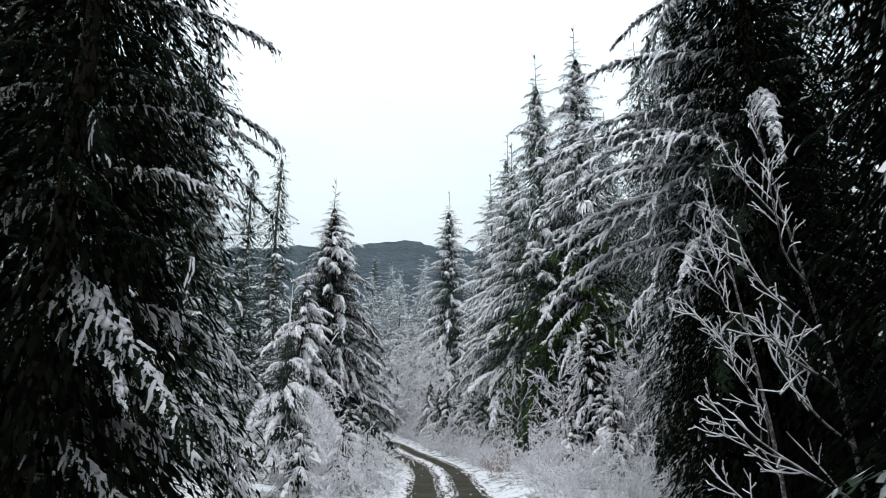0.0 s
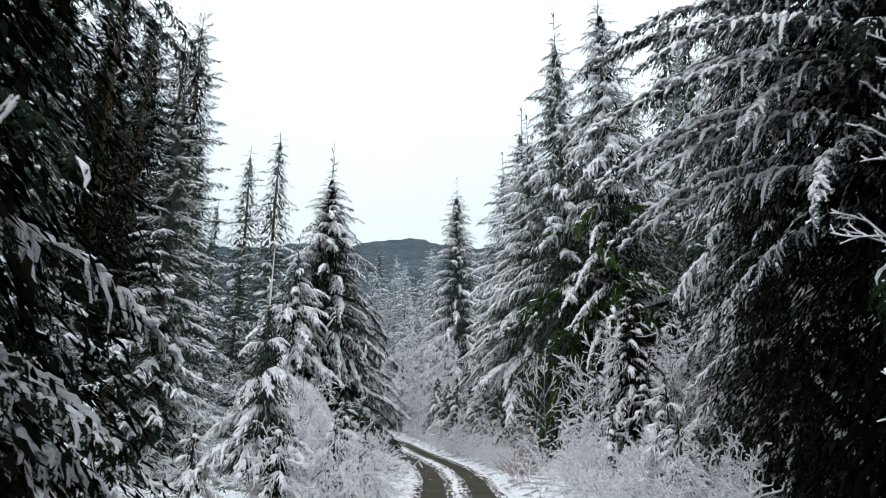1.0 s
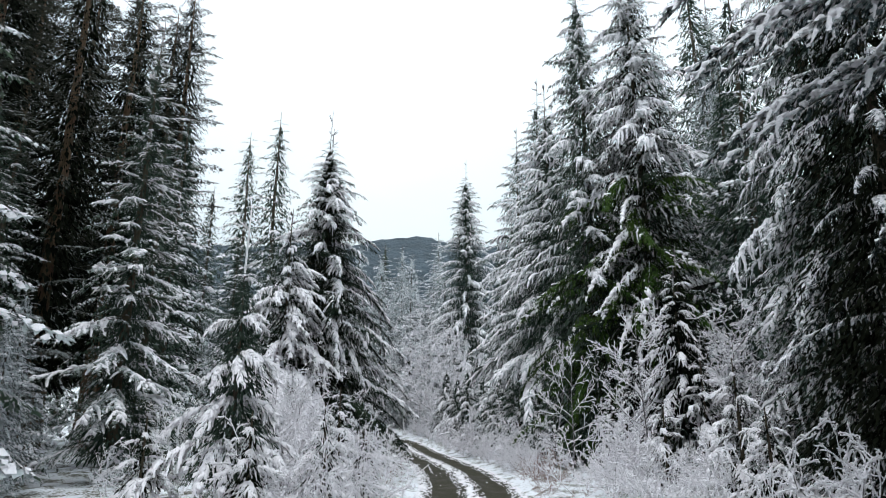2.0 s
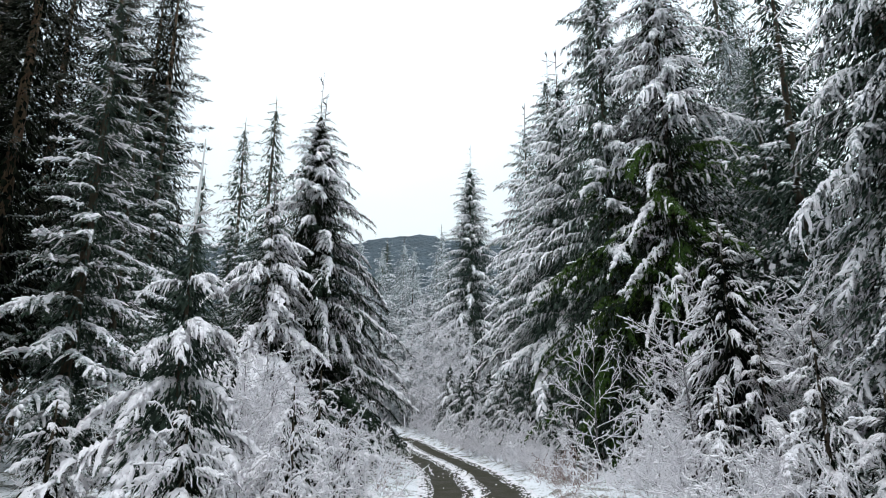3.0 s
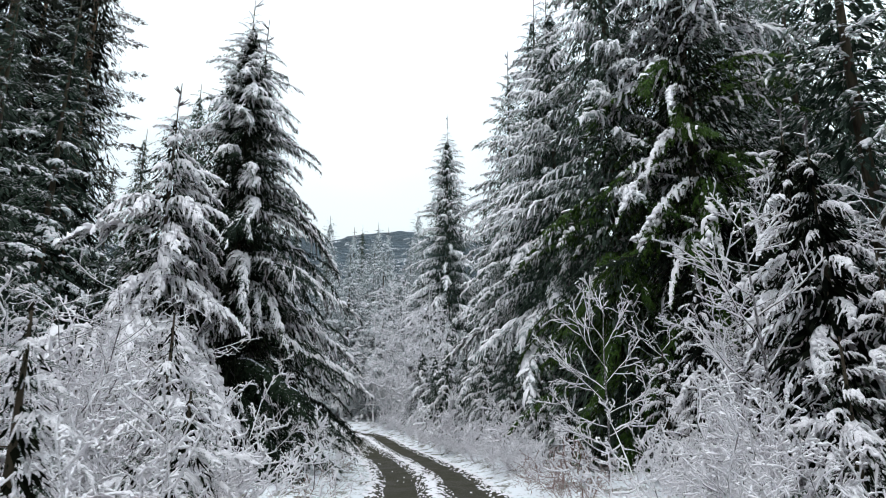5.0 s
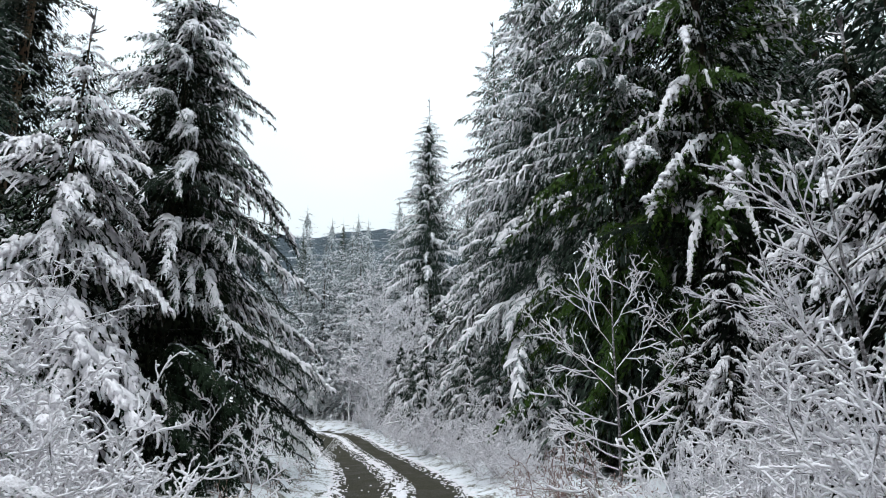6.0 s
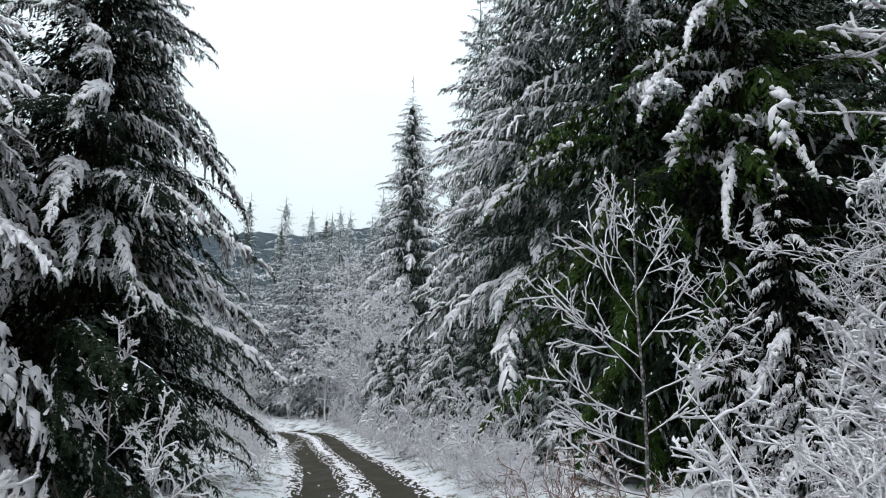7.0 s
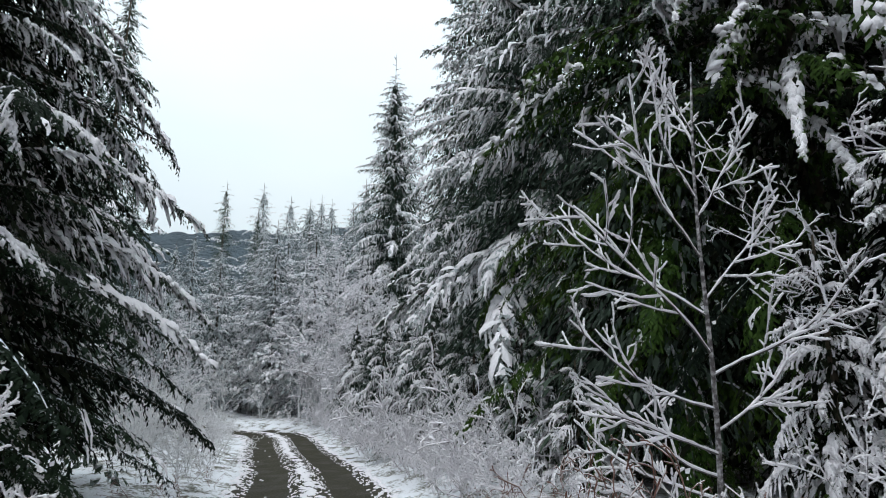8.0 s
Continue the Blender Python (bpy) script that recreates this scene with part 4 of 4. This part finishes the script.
def snowy_branch(wood, white, rng, p0, d, ln, r, depth, kids, size, bend=0.42, lift=0.05):
    """A thin dark branch strung with lumps of snow, and its own branches."""
    n = 4 if depth else 3
    pts, q, v = [np.array(p0, float)], np.array(p0, float), np.array(d, float)
    for i in range(n):
        v = v + rng.normal(0, bend, 3) * 0.6 + np.array([0, 0, lift])
        v /= np.linalg.norm(v)
        q = q + v * ln / n
        pts.append(q.copy())
    pts = np.array(pts)
    tube(wood, pts, np.linspace(r, 0.5 * r, n + 1), 3)
    m = 2 * n + 1 if depth else n + 1
    lump = size * rng.uniform(0.55, 1.35, m) * (1.0 - 0.3 * abs(v[2]))
    lump[-1] *= 0.75
    sp = along(pts, np.linspace(0.03, 1.02, m))
    sp[:, 2] += 0.55 * lump + 0.2 * r
    tube(white, sp, lump, 4)
    for i in range(kids[0] if depth else 0):
        t = (i + rng.uniform(0.2, 1.0)) / kids[0] * 0.8 + 0.2
        ax = along(pts, min(t + 0.1, 1)) - along(pts, t - 0.1)
        ax /= np.linalg.norm(ax)
        w = np.cross(ax, rng.normal(0, 1, 3))
        w /= np.linalg.norm(w) + 1e-9
        a = radians(rng.uniform(38, 75))
        snowy_branch(wood, white, rng, along(pts, t), ax * math.cos(a) + w * math.sin(a), ln * rng.uniform(0.22, 0.48) * (1.15 - 0.55 * t), r * 0.6, depth - 1, kids[1:], size, bend, lift)


def snowy_stem(seed, h, kids, r, size, tilt):
    rng = np.random.default_rng(seed)
    wood, white = Soup(), Soup()
    d = np.array([tilt, 0, 1.0])
    snowy_branch(wood, white, rng, (0, 0, -0.1), d / np.linalg.norm(d), h, r, len(kids), kids, size)
    wood.add(*white.arrays()[:2], 1)
    return soup_mesh("stem", wood, [RIME_DARK, SNOW], True)


SNOWY = [snowy_stem(160 + i, 2.0, (8, 4, 2), 0.010, 0.0145, 0.08 + 0.12 * i) for i in range(6)]
FAR_SNOWY = [snowy_stem(170 + i, 2.0, (8, 4), 0.013, 0.026, 0.1 + 0.13 * i) for i in range(6)]
TALL_SNOWY = [snowy_stem(190 + i, 5.2, (12, 6, 3), 0.016, 0.0125, 0.06 + 0.1 * i) for i in range(4)]
STEMS = [stem_mesh(60 + i, 2.2, (7, 4), 0.014, RIME, 0.3, 0.1 + 0.12 * i, 0.05, 0.012) for i in range(6)]
BRUSH = [stem_mesh(65 + i, 1.3, (6, 2), 0.010, RIME_THIN, 0.4, 0.2 + 0.2 * i, 0.04, 0.009) for i in range(4)]
TALL_STEMS = [stem_mesh(70 + i, 4.6, (10, 6), 0.03, RIME, 0.32, 0.12 + 0.14 * i) for i in range(4)]
ALDER_LIMBS = [snowy_stem(80 + i, 4.6, (8, 5), 0.03, 0.042, 1.1) for i in range(4)]


def shrub(rng, x, y, s, stems, meshes, label="bare shrub caked in white rime beside the lane", kind="shrub", group="roadside shrubs", foot=0.35):
    top = tagged(new(kind), label, "shrub", group)
    top.matrix_basis = pose(x, y, float(ground_z(x, y)), 0, 0, 0)
    for i in range(stems):
        a = rng.uniform(0, 6.28)
        me = meshes[rng.integers(len(meshes))]
        o = new("stem", me)
        o.parent = top
        k = s * rng.uniform(0.7, 1.1)
        o.matrix_basis = Matrix.LocRotScale((foot * rng.random() * math.cos(a), foot * rng.random() * math.sin(a), 0), Euler((0, 0, a)), (k, k, k * rng.uniform(0.85, 1.1)))
    return top


def alder(rng, x, y, h, limbs):
    top = tagged(new("alder_tree"), "bare alder white with rime at the lane's bend", "tree", "frosted alders")
    top.matrix_basis = pose(x, y, float(ground_z(x, y)), 0, 0, 0)
    me, p = trunk_mesh(0.9 * h, 0.0045 * h, int(x * 7 + y) % 97, RIME, 6)
    new("trunk", me).parent = top
    for i in range(limbs):
        u = 0.03 + 0.95 * (i + rng.random()) / limbs
        o = new("limb", ALDER_LIMBS[rng.integers(4)])
        o.parent = top
        k = (1.0 - 0.6 * u) * h / 13 * rng.uniform(0.8, 1.15)
        c = along(p, u)
        o.matrix_basis = Matrix.LocRotScale(tuple(c), Euler((0, 0, i * 2.4 + rng.uniform(-0.4, 0.4))), (k, k, k))
    return top


def rimed_branch(wood, white, rng, p0, d, ln, r, depth, kids, lift=0.06, load=1.0):
    """A branch with snow lying along it, and its own branches."""
    n = 6 if depth > 1 else 4
    pts, q, v = [np.array(p0, float)], np.array(p0, float), np.array(d, float)
    for i in range(n):
        v = v + rng.normal(0, 0.11, 3) + np.array([0, 0, lift])
        v /= np.linalg.norm(v)
        q = q + v * ln / n
        pts.append(q.copy())
    pts = np.array(pts)
    tube(wood, pts, np.linspace(r, max(0.5 * r, 0.005), n + 1), 5)
    m = 3 * n + 1
    sleeve = (0.5 * r + 0.0125 * load) * rng.uniform(0.72, 1.3, m) * (1 - 0.3 * abs(v[2]))
    sleeve[-1] *= 0.7
    sp = along(pts, np.linspace(0.02, 1.01, m))
    sp[:, 2] += 0.4 * r + 0.45 * sleeve
    tube(white, sp, sleeve, 5)
    if depth == 0:
        return
    for i in range(kids[0]):
        t = (i + rng.uniform(0.2, 1.0)) / kids[0] * 0.78 + 0.2
        ax = along(pts, min(t + 0.05, 1)) - along(pts, t - 0.05)
        ax /= np.linalg.norm(ax)
        w = np.cross(ax, rng.normal(0, 1, 3) + np.array([0, 0, 0.3]))
        w /= np.linalg.norm(w) + 1e-9
        a = radians(rng.uniform(32, 55))
        rimed_branch(wood, white, rng, along(pts, t), ax * math.cos(a) + w * math.sin(a), ln * rng.uniform(0.25, 0.5) * (1.2 - 0.6 * t), r * 0.6, depth - 1, kids[1:], lift, load)


def sapling(x, y, h, seed, limbs, lean=(0.0, 0.0), label="bare sapling with snow lying along every branch", kids=(8, 3), load=1.0):
    """limbs: (height share, azimuth, length share, rise) for each."""
    rng = np.random.default_rng(seed)
    top = tagged(new("sapling"), label, "sapling", "bare saplings")
    top.matrix_basis = pose(x, y, float(ground_z(x, y)), 0, 0, 0)
    t = np.linspace(0, 1, 9)
    p = np.stack([lean[0] * t ** 1.5 * h + 0.04 * np.sin(7 * t), lean[1] * t * h + 0.04 * np.cos(6 * t), -0.2 + t * (h + 0.2)], 1)
    s = Soup()
    tube(s, p, 0.0052 * h * (1 - 0.8 * t) + 0.005, 7)
    new("trunk", soup_mesh("trunk", s, [RIME_DARK], True)).parent = top
    for u, az, ln, rise in limbs:
        wood, white = Soup(), Soup()
        d = np.array([math.cos(radians(az)) * math.cos(radians(rise)), math.sin(radians(az)) * math.cos(radians(rise)), math.sin(radians(rise))])
        rimed_branch(wood, white, rng, (0, 0, 0), d, ln * h, 0.0026 * h * (1.1 - 0.5 * u), 2, kids, load=load)
        b = new("limb", soup_mesh("limb", wood, [RIME_DARK], True))
        b.parent = top
        b.matrix_basis = Matrix.Translation(tuple(along(p, u)))
        new("snow", soup_mesh("limb_snow", white, [SNOW], True)).parent = b
    return top


def random_limbs(seed, n, lo=0.15, spread=0.38):
    rng = np.random.default_rng(seed)
    return [(lo + (0.97 - lo) * (i + rng.random()) / n, i * 137.5 + rng.uniform(-30, 30), spread * rng.uniform(0.7, 1.15) * (1.15 - 0.7 * i / n), rng.uniform(22, 52)) for i in range(n)]


def saplings():
    sapling(3.9, 30.2, 4.9, 5, [(0.10, 185, 0.26, 10), (0.14, 140, 0.28, 8), (0.18, 170, 0.32, 14), (0.22, 215, 0.28, 20), (0.26, 20, 0.30, 12), (0.30, 180, 0.34, 24), (0.36, 330, 0.34, 26), (0.40, 205, 0.40, 34),
                                  (0.47, 160, 0.38, 38), (0.50, 10, 0.30, 34), (0.58, 190, 0.40, 46), (0.66, 350, 0.26, 50), (0.70, 200, 0.28, 52), (0.80, 30, 0.20, 60), (0.84, 180, 0.2, 58)], (0.03, -0.03), kids=(7, 3), load=0.95)
    sapling(5.3, 9.5, 6.6, 6, [(0.12, 190, 0.22, 40), (0.25, 170, 0.24, 46), (0.36, 205, 0.26, 50), (0.47, 160, 0.26, 52), (0.58, 200, 0.24, 55), (0.7, 175, 0.2, 58), (0.82, 150, 0.15, 62)], (-0.1, 0.0), kids=(7, 3), load=0.75)
    sapling(6.3, 9.1, 7.6, 7, [(0.16, 190, 0.3, 34), (0.28, 170, 0.32, 46), (0.38, 205, 0.3, 40), (0.48, 160, 0.3, 54), (0.6, 195, 0.28, 52), (0.72, 175, 0.22, 58), (0.84, 200, 0.16, 60)], (-0.13, 0.0), kids=(7, 3), load=0.75)
    sapling(5.15, 25.2, 5.4, 8, [(0.2, 200, 0.3, 22), (0.3, 350, 0.34, 20), (0.38, 170, 0.3, 26), (0.45, 15, 0.36, 34), (0.52, 215, 0.36, 38), (0.6, 330, 0.26, 44), (0.66, 160, 0.3, 46), (0.76, 20, 0.2, 50), (0.84, 190, 0.18, 56)], (-0.02, 0.0))
    sapling(-4.5, 32.2, 3.4, 9, random_limbs(9, 9, 0.2, 0.24), (0.03, 0.0))
    sapling(-3.2, 31.0, 1.7, 10, random_limbs(10, 7, 0.08, 0.55), (0.03, 0.0))


saplings()


def shrubbery():
    rng = np.random.default_rng(90)
    for y in np.arange(12.5, 26.5, 1.4):
        for k in range(1 if y < 15 else 2):
            shrub(rng, 3.3 + 1.1 * k + rng.uniform(-0.2, 0.4), y + rng.uniform(-0.5, 0.5), rng.uniform(0.6, 0.95) + 0.16 * k * (k - 0.5) + 0.1 * (y > 21.5), 4, SNOWY)
    for x, y, s in [(4.6, 14.2, 0.8), (4.7, 15.8, 1.0), (5.6, 17.2, 1.1)]:
        shrub(rng, x, y, s, 7, SNOWY, "dense bare shrub thick with snow beside the lane", foot=0.5)
    for x, y, s in [(-2.5, 20.3, 0.9), (-3.3, 19.6, 1.0), (-2.9, 21.4, 1.0), (-2.5, 23.6, 0.7), (-2.3, 18.2, 0.6), (-3.4, 23.0, 0.9), (-4.2, 20.4, 1.1),
                     (-9.8, 24, 0.9), (-6.8, 25.0, 0.9), (-5.2, 26.5, 0.7)]:
        shrub(rng, x, y, s, 6, SNOWY)
    for x, y, s in [(5.0, 28.4, 0.8), (6.5, 29.0, 1.1), (6.1, 27.4, 1.2), (6.8, 28.0, 1.4), (6.6, 26.6, 1.5), (-3.0, 24.8, 0.9), (-3.8, 25.4, 1.0), (-4.8, 24.2, 1.3)]:
        shrub(rng, x, y, s, 7, SNOWY)
    for x, y, s in [(5.2, 24.4, 1.0), (6.2, 23.2, 1.1), (5.2, 22.4, 0.9), (6.2, 24.8, 1.4), (5.8, 26.0, 1.3), (7.2, 25.6, 1.5), (4.6, 26.6, 0.8), (4.4, 24.0, 0.7)]:
        shrub(rng, x, y, s, 8, SNOWY, "dense bare shrub thick with snow beside the lane", foot=0.5)
    for x, y, s in [(2.6, 27.6, 0.7), (2.8, 28.8, 0.8), (2.7, 29.8, 0.75), (2.7, 31.0, 0.8), (3.2, 29.4, 0.9), (2.6, 32.2, 0.7), (3.1, 30.6, 0.9), (2.5, 26.6, 0.6)]:
        shrub(rng, x, y, s, 6, BRUSH, "low reddish leafless brush lightly rimed at the lane's edge", "low_brush", "lane-side brush")
    for x, y, s in [(2.5, 33.2, 0.45), (2.9, 31.8, 0.45), (3.4, 26.4, 0.5), (2.6, 34.4, 0.6)]:
        shrub(rng, x, y, s, 5, SNOWY)
    for x, y, s in [(5.1, 29.5, 0.8), (5.5, 28.2, 0.9), (4.9, 27.6, 0.6), (6.2, 29.4, 1.2), (4.9, 28.6, 0.55), (6.2, 27.0, 1.3)]:
        shrub(rng, x, y, s, 7, SNOWY, "dense bare shrub thick with snow beside the lane", foot=0.5)
    for x, y, s in [(-4.6, 25.4, 1.4), (-5.4, 26.6, 1.5), (-4.0, 24.4, 1.2), (-6.0, 25.0, 1.6), (-6.6, 26.0, 1.7), (-4.9, 23.4, 1.3)]:
        shrub(rng, x, y, s, 7, SNOWY, "dense bare shrub thick with snow beside the lane", foot=0.5)
    for x, y, s in [(6.6, 29.4, 0.7), (7.4, 30.4, 0.9), (-5.6, 25.6, 0.7), (-6.6, 27.0, 0.8), (7.7, 25.0, 1.35), (8.0, 26.8, 1.2), (7.2, 27.6, 0.8)]:
        shrub(rng, x, y, s, 6, TALL_SNOWY, "tall bare shrub white with snow on every twig", "tall_shrub", "tall shrubs", 0.6)
    for y in np.arange(23.0, 48, 1.5):
        c = float(lane_x(y))
        for k in (0, 1):
            if k and y > 31.5:
                shrub(rng, c + 2.9 + rng.uniform(0, 0.7), y + rng.uniform(-0.3, 0.3), rng.uniform(0.5, 0.8), 4, FAR_SNOWY)
            elif not k and y < 36:
                shrub(rng, c + 2.4 + rng.uniform(0, 0.6), y + rng.uniform(-0.3, 0.3), rng.uniform(0.3, 0.65), 3, BRUSH, "low leafless brush lightly rimed at the lane's edge", "low_brush", "lane-side brush")
        if 26 < y < 42:
            shrub(rng, c - 2.2 - rng.uniform(0, 0.8), y, rng.uniform(0.3, 0.6), 3, BRUSH, "low leafless brush lightly rimed at the lane's edge", "low_brush", "lane-side brush")
    for y in np.arange(27.0, 62, 1.1):
        c = float(lane_x(y))
        kinds = FAR_SNOWY if y > 40 else SNOWY
        if y > 34:
            shrub(rng, c + 2.5 + rng.uniform(0, 0.5), y, rng.uniform(0.5, 0.75), 5, kinds)
            shrub(rng, c + 3.3 + rng.uniform(0, 0.8), y + 0.5, rng.uniform(0.9, 1.4), 5, kinds)
            if y > 38:
                shrub(rng, c - 2.5 - rng.uniform(0, 0.8), y, rng.uniform(0.4, 0.7), 5, STEMS)
        if y > 42:
            shrub(rng, c - 4.2 - rng.uniform(0, 1.2), y, rng.uniform(0.7, 1.2), 4, STEMS)
    for x, y, h in [(-5, 71, 12), (-9.5, 79, 14), (-3, 67, 10), (-13, 82, 12), (2, 80, 15), (-6, 84, 15), (-16, 79, 11), (-12, 58, 9), (-8, 75, 10), (-2, 69, 9), (-10, 86, 14),
                    (-7, 67.5, 8), (-10, 70, 9), (-13, 73, 10), (-16, 70, 9), (0, 67, 8), (-4.5, 66, 7), (-10.5, 51, 7), (-9.5, 55, 7), (-2.6, 60, 12), (-3.8, 62.8, 12), (-1.2, 58, 10), (0.4, 56.5, 9), (-5.4, 64.8, 12), (-0.8, 61.5, 12), (-6, 78, 9), (-1, 72, 10)]:
        alder(rng, x, y, h, 20)
    for x, y, s in [(-8.2, 24.5, 0.6),
                    (1.2, 57, 0.7), (-0.6, 60, 0.7), (2.4, 49, 0.6), (-7.8, 46, 0.7), (-9, 49, 0.8), (-7.8, 52, 0.6), (3.8, 44, 0.5), (-2.5, 64.5, 0.8), (-5, 65, 0.9), (-8, 66, 0.9), (-11, 66.5, 1.0), (-3.5, 66.5, 0.9), (0, 64, 0.8)]:
        shrub(rng, x, y, s, 5, TALL_STEMS, "tall bare shrub thick with rime beside the lane", "tall_shrub", "tall shrubs")


shrubbery()


# ---- snow left on the lane ----
def lane_snow():
    """The strip between the wheel tracks and the ragged patches at the edges."""
    rng = np.random.default_rng(12)
    s = Soup()
    ys = np.arange(-4, 62.5, 0.09)
    base = ground_z(lane_x(ys), ys)

    def patch(y, u, a, b):
        c, d = float(lane_x(y)), float(lane_x(y + 0.4) - lane_x(y - 0.4)) / 0.8
        nrm = math.hypot(1, d)
        n = 9
        th = np.arange(n) * 2 * math.pi / n + rng.uniform(0, 1)
        rad = rng.uniform(0.35, 1.3, n)
        lx, ly = u + a * rad * np.cos(th), b * rad * np.sin(th)
        X = c + (lx + ly * d) / nrm
        Y = y + (ly - lx * d) / nrm
        z = np.interp(y + ly, ys, base) + 0.032 + np.interp(lx, LANE_U, LANE_Z)
        ring = np.stack([X, Y, z], 1)
        top = np.stack([0.65 * X + 0.35 * X.mean(), 0.65 * Y + 0.35 * Y.mean(), z + 0.018], 1)
        v = np.concatenate([ring, top, [[X.mean(), Y.mean(), z.mean() + 0.022]]])
        f = [(i, (i + 1) % n, n + (i + 1) % n) for i in range(n)] + [(i, n + (i + 1) % n, n + i) for i in range(n)] + [(n + i, n + (i + 1) % n, 2 * n) for i in range(n)]
        s.add(v, f)

    for y in np.arange(0, 62, 0.16):
        keep = 0.7 + 0.9 * noise.noise(Vector((0, y * 0.23, 2.0))) + 0.012 * (y - 36)
        for k in range(2):
            if rng.random() < keep:
                patch(y + rng.uniform(-0.1, 0.1), 0.12 * noise.noise(Vector((3.0, y * 0.5, 0))) + rng.normal(0.02, 0.09), rng.uniform(0.045, 0.125), rng.uniform(0.12, 0.4))
        for k in range(7):
            q = rng.uniform(-0.45, 0.45)
            patch(y + rng.uniform(-0.1, 0.1), q + 0.02, rng.uniform(0.01, 0.035), rng.uniform(0.015, 0.06))
            sg = rng.choice([-1, 1])
            patch(y + rng.uniform(-0.1, 0.1), sg * rng.uniform(1.28, 1.8), rng.uniform(0.012, 0.05), rng.uniform(0.02, 0.08))
        for k in range(2):
            sg = rng.choice([-1, 1])
            patch(y + rng.uniform(-0.1, 0.1), sg * (1.66 + abs(rng.normal(0, 0.1))) - sg * abs(rng.normal(0, 0.12)), rng.uniform(0.03, 0.12), rng.uniform(0.06, 0.25))
        if rng.random() < 0.12:
            patch(y, rng.uniform(-1.2, 1.2), rng.uniform(0.015, 0.05), rng.uniform(0.03, 0.1))
    ob = new("lane_snow", soup_mesh("lane_snow", s, [SNOW], True))
    return tagged(ob, "broken strip of old snow between wet wheel tracks", "snow", kind="stuff")


lane_snow()
